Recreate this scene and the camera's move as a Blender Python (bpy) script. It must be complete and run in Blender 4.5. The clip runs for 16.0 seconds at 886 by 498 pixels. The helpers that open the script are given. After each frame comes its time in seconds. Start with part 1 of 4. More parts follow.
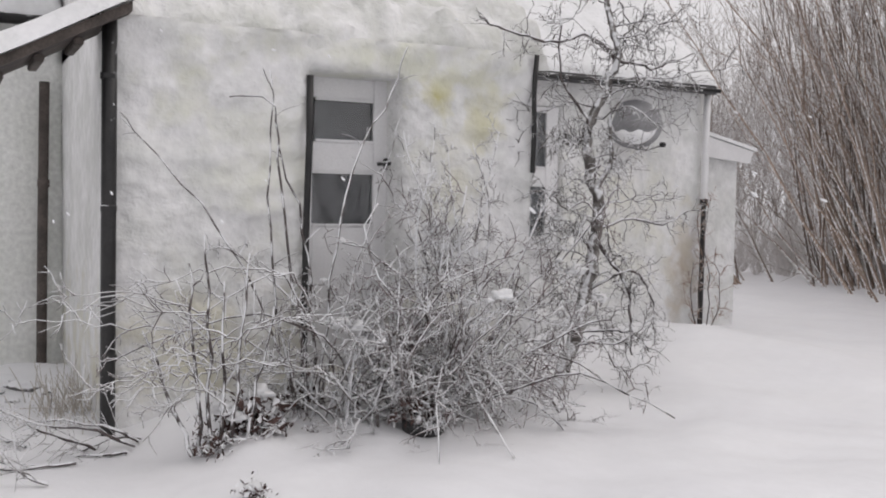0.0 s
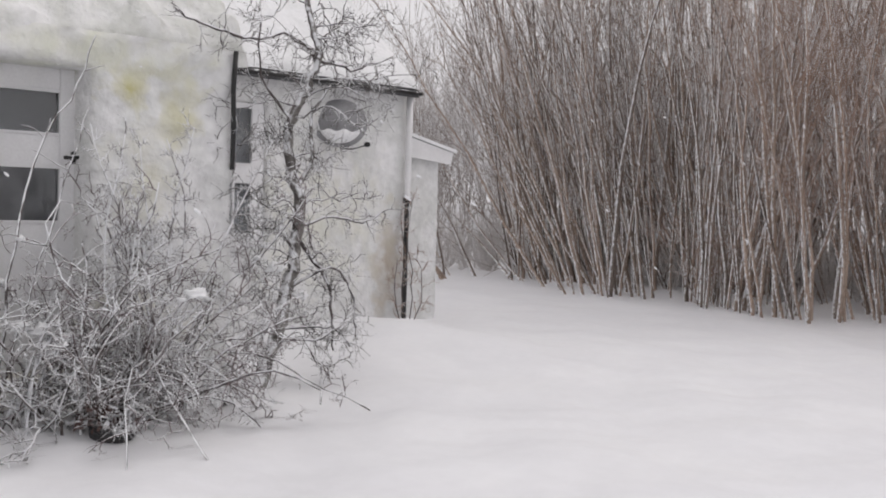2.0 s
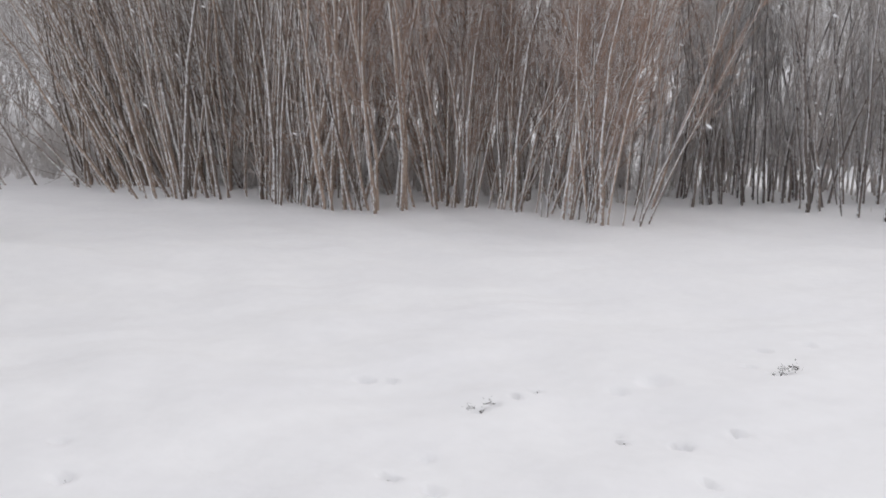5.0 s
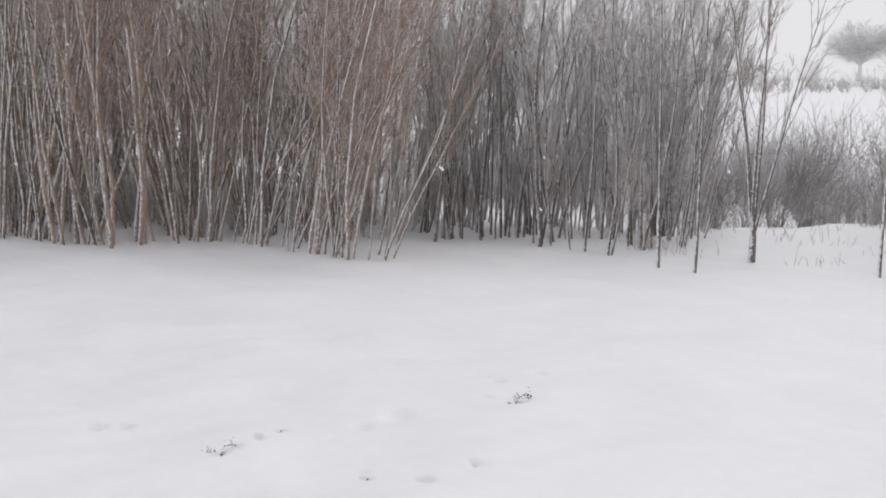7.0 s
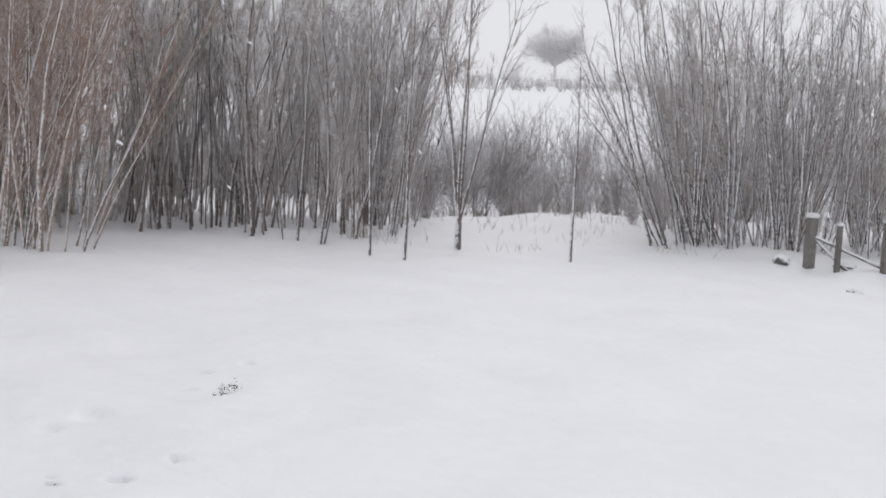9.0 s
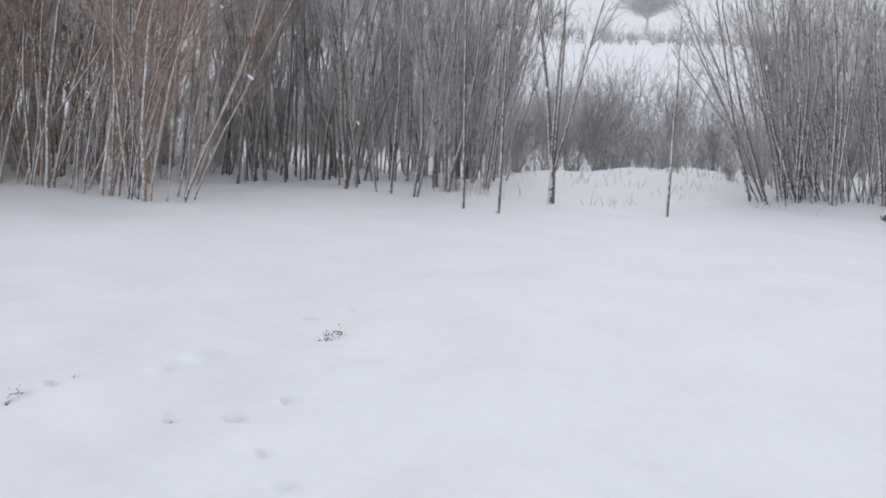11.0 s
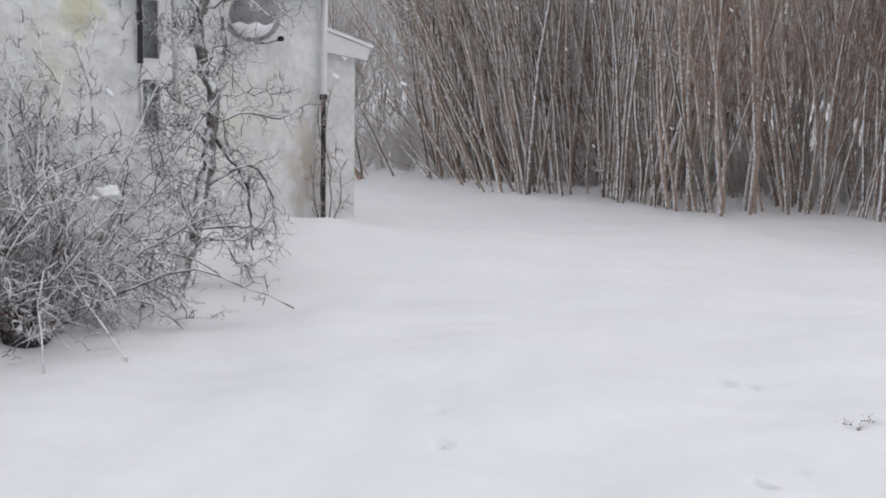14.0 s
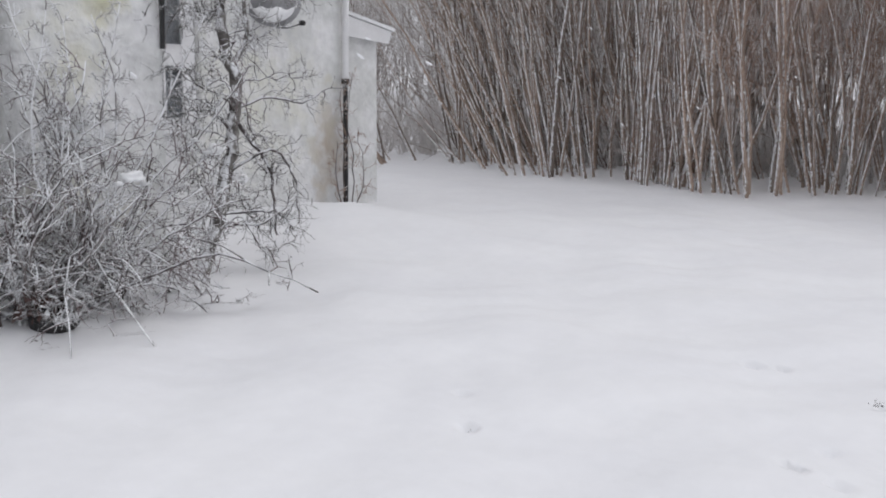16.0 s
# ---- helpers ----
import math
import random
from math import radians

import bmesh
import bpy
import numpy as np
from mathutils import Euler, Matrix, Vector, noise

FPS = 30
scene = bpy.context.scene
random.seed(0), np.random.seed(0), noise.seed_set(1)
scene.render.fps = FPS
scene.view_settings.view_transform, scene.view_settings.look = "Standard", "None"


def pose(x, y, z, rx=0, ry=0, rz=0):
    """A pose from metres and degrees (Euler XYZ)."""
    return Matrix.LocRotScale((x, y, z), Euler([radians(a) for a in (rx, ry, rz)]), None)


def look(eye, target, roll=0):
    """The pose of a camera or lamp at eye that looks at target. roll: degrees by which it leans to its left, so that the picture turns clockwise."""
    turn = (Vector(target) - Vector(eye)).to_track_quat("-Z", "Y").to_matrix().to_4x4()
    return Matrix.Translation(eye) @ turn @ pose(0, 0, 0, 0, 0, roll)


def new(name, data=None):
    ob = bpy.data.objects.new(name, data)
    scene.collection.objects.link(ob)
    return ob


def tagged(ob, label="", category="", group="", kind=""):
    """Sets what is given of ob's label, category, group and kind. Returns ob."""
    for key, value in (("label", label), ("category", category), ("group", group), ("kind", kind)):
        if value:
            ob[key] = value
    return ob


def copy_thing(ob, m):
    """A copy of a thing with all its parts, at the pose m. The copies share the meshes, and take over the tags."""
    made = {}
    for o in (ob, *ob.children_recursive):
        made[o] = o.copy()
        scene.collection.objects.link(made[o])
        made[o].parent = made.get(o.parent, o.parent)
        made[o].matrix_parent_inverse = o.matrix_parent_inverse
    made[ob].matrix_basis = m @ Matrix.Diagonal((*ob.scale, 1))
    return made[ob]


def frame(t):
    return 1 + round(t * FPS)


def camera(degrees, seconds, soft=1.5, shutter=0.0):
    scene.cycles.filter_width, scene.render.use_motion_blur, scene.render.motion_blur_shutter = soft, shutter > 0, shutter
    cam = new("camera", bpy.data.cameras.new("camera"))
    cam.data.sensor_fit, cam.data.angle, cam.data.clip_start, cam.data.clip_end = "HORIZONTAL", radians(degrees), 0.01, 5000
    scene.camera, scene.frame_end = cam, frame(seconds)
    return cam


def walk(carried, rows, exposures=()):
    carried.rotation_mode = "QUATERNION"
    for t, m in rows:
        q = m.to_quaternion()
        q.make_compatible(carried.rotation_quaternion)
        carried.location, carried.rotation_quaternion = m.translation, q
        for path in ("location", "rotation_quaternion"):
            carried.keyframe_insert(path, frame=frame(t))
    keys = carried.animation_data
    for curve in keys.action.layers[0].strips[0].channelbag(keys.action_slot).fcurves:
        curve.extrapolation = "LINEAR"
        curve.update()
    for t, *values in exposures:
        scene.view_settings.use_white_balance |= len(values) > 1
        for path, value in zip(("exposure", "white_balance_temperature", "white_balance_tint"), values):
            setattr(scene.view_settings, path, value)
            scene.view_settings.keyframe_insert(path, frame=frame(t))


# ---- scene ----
cam = camera(48.8, 16.0, soft=1.9, shutter=0.0)
PATH = [
    (0, (0.004, 0.097, 1.392), (0.916, 1.875, 1.298), 0.9),
    (0.5, (0.024, 0.069, 1.39), (1.08, 1.766, 1.314), 0.8),
    (1, (0.033, 0.038, 1.397), (1.188, 1.67, 1.332), 0.8),
    (1.5, (0.053, -0.006, 1.405), (1.304, 1.553, 1.346), 0.8),
    (2, (0.089, -0.031, 1.409), (1.463, 1.419, 1.319), 1.5),
    (2.5, (0.124, -0.052, 1.402), (1.609, 1.282, 1.269), 2.4),
    (3, (0.147, -0.054, 1.398), (1.688, 1.211, 1.227), 0.7),
    (3.5, (0.168, -0.06, 1.409), (1.816, 1.056, 1.216), 0.5),
    (4, (0.189, -0.085, 1.41), (1.906, 0.922, 1.216), 0.1),
    (4.5, (0.219, -0.093, 1.404), (2.002, 0.785, 1.186), 0.6),
    (5, (0.251, -0.11, 1.386), (2.081, 0.646, 1.108), 0.4),
    (5.2, (0.261, -0.114, 1.394), (2.125, 0.562, 1.125), 0.2),
    (7.3, (0.271, -0.141, 1.398), (2.25, 0.09, 1.219), 2.3),
    (7.5, (0.275, -0.149, 1.398), (2.258, 0.052, 1.237), 2.5),
    (8, (0.292, -0.171, 1.393), (2.287, -0.137, 1.259), 2.7),
    (8.5, (0.307, -0.19, 1.376), (2.294, -0.346, 1.216), 2.9),
    (8.7, (0.313, -0.194, 1.374), (2.295, -0.394, 1.199), 2.9),
    (9.8, (0.350, -0.170, 1.345), (2.256, -0.734, 1.126), 3.1),
    (10.8, (0.382, -0.126, 1.32), (2.342, -0.417, 1.052), 3.0),
    (11, (0.374, -0.101, 1.319), (2.348, -0.237, 1.027), 2.9),
    (11.5, (0.361, -0.05, 1.337), (2.329, 0.169, 1.056), 2.5),
    (12, (0.317, 0.006, 1.353), (2.235, 0.521, 1.116), 2.9),
    (12.5, (0.255, 0.044, 1.358), (2.032, 0.929, 1.115), 1.8),
    (13, (0.126, 0.052, 1.367), (1.736, 1.213, 1.123), 1.5),
    (13.5, (0.096, 0.055, 1.351), (1.598, 1.349, 1.093), 0.4),
    (14, (0.115, 0.053, 1.351), (1.598, 1.365, 1.066), 1.0),
    (14.5, (0.128, 0.052, 1.35), (1.618, 1.355, 1.064), 0.7),
    (15, (0.128, 0.054, 1.348), (1.599, 1.373, 1.039), -0.1),
    (15.5, (0.125, 0.064, 1.343), (1.576, 1.406, 1.037), 0.2),
    (16, (0.124, 0.076, 1.34), (1.573, 1.418, 1.023), 0.4),
]

EXPOSURES = [(0.0, 0.04, 6700, 12.5), (1.5, 0.04, 6700, 13), (3.5, 0.06, 6610, 10.2), (5.0, 0.05, 6550, 10.5), (8.5, 0.04, 6480, 10.5), (10.8, -0.04, 6170, 9.0), (12.0, -0.03, 6200, 9.8), (13.0, 0.02, 6350, 10), (14.5, 0.02, 6380, 10.5), (16.0, 0.02, 6380, 10.5)]
walk(cam, [(t, look(eye, target, roll)) for t, eye, target, roll in PATH], EXPOSURES)

# ---- light: an overcast winter sky ----
world = bpy.data.worlds.new("overcast_sky")
scene.world = world
world.use_nodes = True
wn, wl = world.node_tree.nodes, world.node_tree.links
sky = wn.new("ShaderNodeTexSky")
sky.sky_type, sky.sun_disc = "NISHITA", False
sky.sun_elevation, sky.sun_rotation = radians(53), radians(114)
sky.air_density, sky.dust_density = 1.0, 4.0
hs = wn.new("ShaderNodeHueSaturation")
hs.inputs["Saturation"].default_value = 0.25
hs.inputs["Value"].default_value = 0.08
cloud = wn.new("ShaderNodeMixRGB")
cloud.inputs[0].default_value = 0.85
cloud.inputs[2].default_value = (0.80, 0.80, 0.83, 1)
wl.new(sky.outputs[0], hs.inputs["Color"])
wl.new(hs.outputs[0], cloud.inputs[1])
wl.new(cloud.outputs[0], wn["Background"].inputs["Color"])
wn["Background"].inputs["Strength"].default_value = 1.0

sun = new("sun", bpy.data.lights.new("sun", "SUN"))
sun.data.energy, sun.data.angle, sun.data.color = 0.5, radians(40), (1.0, 0.97, 0.93)
sun.matrix_world = look((11, -5, 16), (0, 0, 0))


# ---- materials ----
def material(name, a, b, scale=6.0, rough=0.8, bump=0.3, fine=60.0, grit=0.25, stretch=(1, 1, 1), snow=None,
             snow_amount=0.5, snow_bias=(0, 0, 1), tint=0.0, metal=0.0, bump_dist=0.01, stains=()):
    """Two colours mixed by a coarse noise, darkened and lightened by a fine one, with relief; snow lies where the surface faces snow_bias."""
    m = bpy.data.materials.new(name)
    m.use_nodes = True
    n, l = m.node_tree.nodes, m.node_tree.links
    bsdf = n["Principled BSDF"]
    geo = n.new("ShaderNodeNewGeometry")
    mp = n.new("ShaderNodeMapping")
    mp.inputs["Scale"].default_value = stretch
    l.new(geo.outputs["Position"], mp.inputs["Vector"])

    def noise_at(sc, det=4.0):
        t = n.new("ShaderNodeTexNoise")
        t.inputs["Scale"].default_value, t.inputs["Detail"].default_value = sc, det
        l.new(mp.outputs[0], t.inputs["Vector"])
        return t.outputs["Fac"]

    def ramp(src, lo, hi):
        r = n.new("ShaderNodeMapRange")
        r.inputs["From Min"].default_value, r.inputs["From Max"].default_value = lo, hi
        l.new(src, r.inputs["Value"])
        return r.outputs[0]

    def mix(kind, fac, c1, c2):
        x = n.new("ShaderNodeMixRGB")
        x.blend_type = kind
        for s, v in zip(x.inputs, (fac, c1, c2)):
            if isinstance(v, (int, float)):
                s.default_value = v
            elif isinstance(v, tuple):
                s.default_value = (*v, 1)
            else:
                l.new(v, s)
        return x.outputs[0]

    coarse, small = noise_at(scale), noise_at(fine, 3.0)
    col = mix("MIX", ramp(coarse, 0.35, 0.65), a, b)
    g = ramp(small, 0.3, 0.7)
    grey = mix("MIX", g, (1 - grit,) * 3, (1 + grit * 0.5,) * 3)
    col = mix("MULTIPLY", 1.0, col, grey)
    if tint:
        info = n.new("ShaderNodeObjectInfo")
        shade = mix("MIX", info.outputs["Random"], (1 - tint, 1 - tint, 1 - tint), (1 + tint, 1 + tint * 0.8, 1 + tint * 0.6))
        col = mix("MULTIPLY", 1.0, col, shade)
    if snow:
        dot = n.new("ShaderNodeVectorMath")
        dot.operation = "DOT_PRODUCT"
        l.new(geo.outputs["Normal"], dot.inputs[0])
        dot.inputs[1].default_value = Vector(snow_bias).normalized()
        add = n.new("ShaderNodeMath")
        add.operation = "MULTIPLY_ADD"
        l.new(noise_at(snow, 2.0), add.inputs[0])
        add.inputs[1].default_value = 2.4
        l.new(dot.outputs["Value"], add.inputs[2])
        lo = 2.0 - 1.6 * snow_amount
        f = ramp(add.outputs[0], lo, lo + 0.25)
        col = mix("MIX", f, col, (0.83, 0.84, 0.86))
    for cx, cz, rx, rz, shade in stains:
        sp = n.new("ShaderNodeVectorMath")
        sp.operation = "MULTIPLY_ADD"
        l.new(geo.outputs["Position"], sp.inputs[0])
        sp.inputs[1].default_value, sp.inputs[2].default_value = (1 / rx, 0, 1 / rz), (-cx / rx, 0, -cz / rz)
        ln = n.new("ShaderNodeVectorMath")
        ln.operation = "LENGTH"
        l.new(sp.outputs[0], ln.inputs[0])
        near = n.new("ShaderNodeMath")
        near.operation = "MULTIPLY_ADD"
        l.new(noise_at(5.0, 5.0), near.inputs[0])
        near.inputs[1].default_value = 3.2
        inv = n.new("ShaderNodeMath")
        inv.operation = "MULTIPLY"
        l.new(ln.outputs["Value"], inv.inputs[0])
        inv.inputs[1].default_value = -1.0
        l.new(inv.outputs[0], near.inputs[2])
        col = mix("MIX", ramp(near.outputs[0], 0.6, 1.9), col, shade)
    l.new(col, bsdf.inputs["Base Color"])
    bsdf.inputs["Roughness"].default_value, bsdf.inputs["Metallic"].default_value = rough, metal
    if bump:
        h = mix("ADD", 0.5, coarse, small)
        bp = n.new("ShaderNodeBump")
        bp.inputs["Strength"].default_value, bp.inputs["Distance"].default_value = bump, bump_dist
        l.new(h, bp.inputs["Height"])
        l.new(bp.outputs[0], bsdf.inputs["Normal"])
    return m


SNOW = material("snow", (0.86, 0.865, 0.885), (0.83, 0.835, 0.86), 1.1, 0.65, 0.4, 9, 0.02, bump_dist=0.03)
ROOF_SNOW = material("roof_snow", (0.85, 0.855, 0.87), (0.76, 0.77, 0.775), 3.0, 0.65, 0.5, 22, 0.06, bump_dist=0.03)
# greenish mottling whose darker tone also paints the shading of the lumps
LUMPY_SNOW = material("lumpy_shaded_snow", (0.82, 0.822, 0.82), (0.63, 0.64, 0.605), 4.5, 0.7, 1.0, 14, 0.08, bump_dist=0.06)
RENDER = material("white_render", (0.81, 0.81, 0.815), (0.69, 0.698, 0.685), 3.2, 0.85, 1.0, 13, 0.10, bump_dist=0.05, stains=(
    (3.03, 2.12, 0.20, 0.23, (0.47, 0.44, 0.18)), (3.40, 1.95, 0.22, 0.40, (0.57, 0.55, 0.36)), (2.3, 0.45, 1.9, 0.55, (0.60, 0.585, 0.52)), (3.2, 1.6, 0.3, 0.5, (0.66, 0.655, 0.57)), (1.4, 0.35, 0.7, 0.45, (0.62, 0.60, 0.48)), (1.3, 2.1, 0.22, 0.3, (0.64, 0.65, 0.56)),
    (1.9, 1.7, 0.5, 0.5, (0.70, 0.71, 0.64)), (2.6, 2.35, 1.2, 0.2, (0.68, 0.69, 0.60)), (7.16, 0.75, 0.24, 0.62, (0.46, 0.38, 0.29)), (6.3, 1.2, 1.0, 0.8, (0.70, 0.70, 0.63))))
GREY_RENDER = material("damp_render", (0.82, 0.83, 0.81), (0.74, 0.755, 0.72), 2.0, 0.85, 0.6, 25, 0.15, bump_dist=0.02)
PAINT = material("white_gloss_paint", (0.80, 0.80, 0.81), (0.74, 0.74, 0.75), 5.0, 0.4, 0.1, 60, 0.05)
BLACK = material("black_painted_iron", (0.010, 0.010, 0.011), (0.022, 0.021, 0.021), 8.0, 0.45, 0.4, 60, 0.3, snow=9.0, snow_amount=0.02)
SLATE = material("dark_slate", (0.09, 0.09, 0.10), (0.14, 0.14, 0.14), 5.0, 0.7, 0.4, 40, 0.3)
TIMBER = material("dark_timber", (0.06, 0.05, 0.045), (0.11, 0.09, 0.08), 7.0, 0.8, 0.5, 60, 0.3)
DISH = material("grey_dish_metal", (0.32, 0.32, 0.33), (0.24, 0.24, 0.25), 6.0, 0.5, 0.1, 50, 0.1, snow=8.0, snow_amount=0.02)
INSIDE = material("dim_interior_plaster", (0.72, 0.70, 0.68), (0.62, 0.61, 0.60), 3.0, 0.9, 0.2, 30, 0.1)
# panels behind the panes; the window's is paler to offset its shaded recess
PALE_PANE_BACK = material("pale_grey_pane_back", (0.52, 0.52, 0.53), (0.42, 0.42, 0.44), 3.0, 0.9, 0.1, 40, 0.15)
PANE_BACK = material("grey_pane_back", (0.27, 0.262, 0.272), (0.20, 0.19, 0.20), 3.0, 0.9, 0.1, 40, 0.15)
BARK = material("grey_brown_bark", (0.24, 0.188, 0.158), (0.39, 0.325, 0.284), 3.0, 0.9, 0.4, 30, 0.3, (1, 1, 0.6), 42.0, 0.27, (-0.5, 0.65, 0.45), 0.42)
SAP_BARK = material("dark_sapling_bark", (0.125, 0.106, 0.098), (0.22, 0.192, 0.18), 4.0, 0.9, 0.4, 40, 0.3, (1, 1, 0.6), 38.0, 0.24, (-0.2, 0.9, 0.35), 0.2)
TWIG = material("brown_twig", (0.285, 0.228, 0.197), (0.40, 0.332, 0.295), 1.2, 0.9, 0, 30, 0.25, (1, 1, 0.5), 16.0, 0.18, (-0.3, -0.3, 0.9), 0.25)
RED_TWIG = material("red_brown_twig", (0.315, 0.223, 0.178), (0.415, 0.307, 0.253), 1.2, 0.9, 0, 30, 0.25, (1, 1, 0.5), 16.0, 0.14, (-0.3, -0.3, 0.9), 0.25)
# back-row twigs: snow-dusted, with haze between the rows lightening the base colour
PALE_TWIG = material("snow_dusted_hazed_twig", (0.47, 0.435, 0.42), (0.58, 0.55, 0.54), 1.2, 0.9, 0, 30, 0.2, (1, 1, 0.5), 12.0, 0.30, (-0.3, -0.3, 0.9), 0.2)
GREY_TWIG = material("grey_twig", (0.345, 0.315, 0.30), (0.45, 0.42, 0.405), 1.2, 0.9, 0, 30, 0.2, (1, 1, 0.5), 14.0, 0.2, (-0.3, -0.3, 0.9), 0.2)
FROST = material("frosted_twig", (0.13, 0.11, 0.105), (0.30, 0.28, 0.275), 5.0, 0.9, 0, 40, 0.3, snow=7.0, snow_amount=0.62)
DARKSTEM = material("dark_wet_stem", (0.05, 0.04, 0.04), (0.12, 0.10, 0.095), 7.0, 0.8, 0.3, 50, 0.3, snow=10.0, snow_amount=0.26, snow_bias=(-0.4, -0.4, 0.8))
FRUIT_BARK = material("grey_fruit_bark", (0.085, 0.075, 0.07), (0.27, 0.255, 0.24), 9.0, 0.9, 0.6, 50, 0.35, snow=11.0, snow_amount=0.11, snow_bias=(-0.5, -0.5, 0.6), bump_dist=0.02)
FRUIT_TWIG = material("snow_edged_fruit_twig", (0.075, 0.065, 0.06), (0.17, 0.155, 0.145), 5.0, 0.9, 0, 40, 0.3, snow=7.0, snow_amount=0.48)
THORN = material("mauve_brown_thorn_twig", (0.12, 0.085, 0.085), (0.22, 0.175, 0.175), 5.0, 0.9, 0, 40, 0.3, snow=8.0, snow_amount=0.36)
# far twigs: the distance haze is put into their pale colour
FAR_TWIG = material("hazed_far_twig", (0.80, 0.79, 0.79), (0.87, 0.865, 0.865), 0.3, 0.95, 0, 5, 0.1)
# scrub twigs: frost on top, base colour lightened for the hazy air
HEDGE_FAR = material("frosted_hazed_scrub_twig", (0.30, 0.27, 0.262), (0.44, 0.41, 0.40), 0.5, 0.95, 0, 8, 0.2, snow=1.5, snow_amount=0.3)
# hedgerow twigs, base colour paled to carry the haze
FAR_HEDGE = material("hazed_hedge_twig", (0.56, 0.54, 0.53), (0.70, 0.685, 0.68), 0.12, 0.95, 0, 5, 0.15)
# undergrowth twigs, coloured extra pale to make up for low light inside the hedge
SHADE_LIFT_TWIG = material("shade_lift_undergrowth_twig", (0.62, 0.59, 0.575), (0.74, 0.72, 0.71), 0.8, 0.95, 0, 12, 0.2)
STRAW = material("dry_grass", (0.42, 0.38, 0.33), (0.55, 0.52, 0.47), 3.0, 0.9, 0, 30, 0.2)
DEAD = material("dead_brown_leaf", (0.06, 0.035, 0.032), (0.12, 0.07, 0.06), 14.0, 0.85, 0, 60, 0.4, snow=7.0, snow_amount=0.42)
SCRAP = material("wet_dead_leaf", (0.035, 0.028, 0.026), (0.075, 0.058, 0.05), 14.0, 0.8, 0, 60, 0.4)
POST = material("weathered_post_wood", (0.16, 0.145, 0.135), (0.25, 0.235, 0.22), 5.0, 0.9, 0.5, 50, 0.3, (1, 1, 0.3), 6.0, 0.25)
RAIL = material("snow_topped_rail_wood", (0.16, 0.145, 0.135), (0.25, 0.235, 0.22), 5.0, 0.9, 0.5, 50, 0.3, snow=6.0, snow_amount=0.6)
STONE = material("dark_stone", (0.10, 0.10, 0.10), (0.17, 0.165, 0.16), 6.0, 0.9, 0.5, 40, 0.3, snow=5.0, snow_amount=0.5)


def glass():
    m = bpy.data.materials.new("window_glass")
    m.use_nodes = True
    b = m.node_tree.nodes["Principled BSDF"]
    b.inputs["Base Color"].default_value = (0.75, 0.78, 0.8, 1)
    b.inputs["Roughness"].default_value = 0.06
    b.inputs["Transmission Weight"].default_value = 1.0
    b.inputs["IOR"].default_value = 1.62
    return m


GLASS = glass()


# ---- mesh helpers ----
def mesh_of(name, verts, faces, mat, smooth=True):
    me = bpy.data.meshes.new(name)
    me.from_pydata(verts, [], faces)
    me.validate()
    me.materials.append(mat)
    if smooth:
        me.polygons.foreach_set("use_smooth", [True] * len(me.polygons))
    me.update()
    return me


def part(name, data, mat, parent=None, label=""):
    """Links a bmesh, a (verts, faces) pair or a mesh as one object under parent."""
    if isinstance(data, bmesh.types.BMesh):
        me = bpy.data.meshes.new(name)
        data.to_mesh(me)
        data.free()
        me.materials.append(mat)
    elif isinstance(data, tuple):
        me = mesh_of(name, data[0], data[1], mat)
    else:
        me = data
    ob = new(name, me)
    if parent is not None:
        ob.parent = parent
    return tagged(ob, label)


def thing(name, label, category, at=(0, 0, 0), group="", kind=""):
    ob = new(name)
    ob.empty_display_size = 0.1
    ob.location = at
    return tagged(ob, label, category, group, kind)


def box(x0, x1, y0, y1, z0, z1, bevel=0.006):
    bm = bmesh.new()
    bmesh.ops.create_cube(bm, size=1)
    for v in bm.verts:
        v.co = Vector(((x0 + x1) / 2 + v.co.x * (x1 - x0), (y0 + y1) / 2 + v.co.y * (y1 - y0), (z0 + z1) / 2 + v.co.z * (z1 - z0)))
    if bevel:
        bmesh.ops.bevel(bm, geom=bm.edges[:], offset=bevel, segments=2, affect="EDGES")
    return bm


def prism(points, depth):
    """A closed solid: a polygon of 3D points pushed along the vector depth."""
    bm = bmesh.new()
    a = [bm.verts.new(p) for p in points]
    b = [bm.verts.new(Vector(p) + Vector(depth)) for p in points]
    bm.faces.new(a[::-1])
    bm.faces.new(b)
    for i in range(len(a)):
        j = (i + 1) % len(a)
        bm.faces.new((a[i], a[j], b[j], b[i]))
    bmesh.ops.recalc_face_normals(bm, faces=bm.faces[:])
    return bm


def tube(out, pts, radii, sides=5):
    """Adds a tapered tube along pts to out = (verts, faces)."""
    verts, faces = out
    p = np.asarray(pts, float)
    d = np.gradient(p, axis=0)
    d /= np.linalg.norm(d, axis=1)[:, None] + 1e-9
    ref = np.array((0.31, 0.95, 0.05)) if abs(d[0, 2]) > 0.6 else np.array((0, 0, 1.0))
    u = np.cross(d, ref)
    u /= np.linalg.norm(u, axis=1)[:, None] + 1e-9
    w = np.cross(d, u)
    base = len(verts)
    ang = np.arange(sides) * 2 * math.pi / sides
    ring = u[:, None, :] * np.cos(ang)[None, :, None] + w[:, None, :] * np.sin(ang)[None, :, None]
    v = p[:, None, :] + ring * np.asarray(radii)[:, None, None]
    verts.extend(v.reshape(-1, 3).tolist())
    for i in range(len(p) - 1):
        for k in range(sides):
            q = (k + 1) % sides
            faces.append((base + i * sides + k, base + i * sides + q, base + (i + 1) * sides + q, base + (i + 1) * sides + k))
    faces.append(tuple(base + (len(p) - 1) * sides + k for k in range(sides)))


def unit(v):
    return v / (np.linalg.norm(v) + 1e-9)


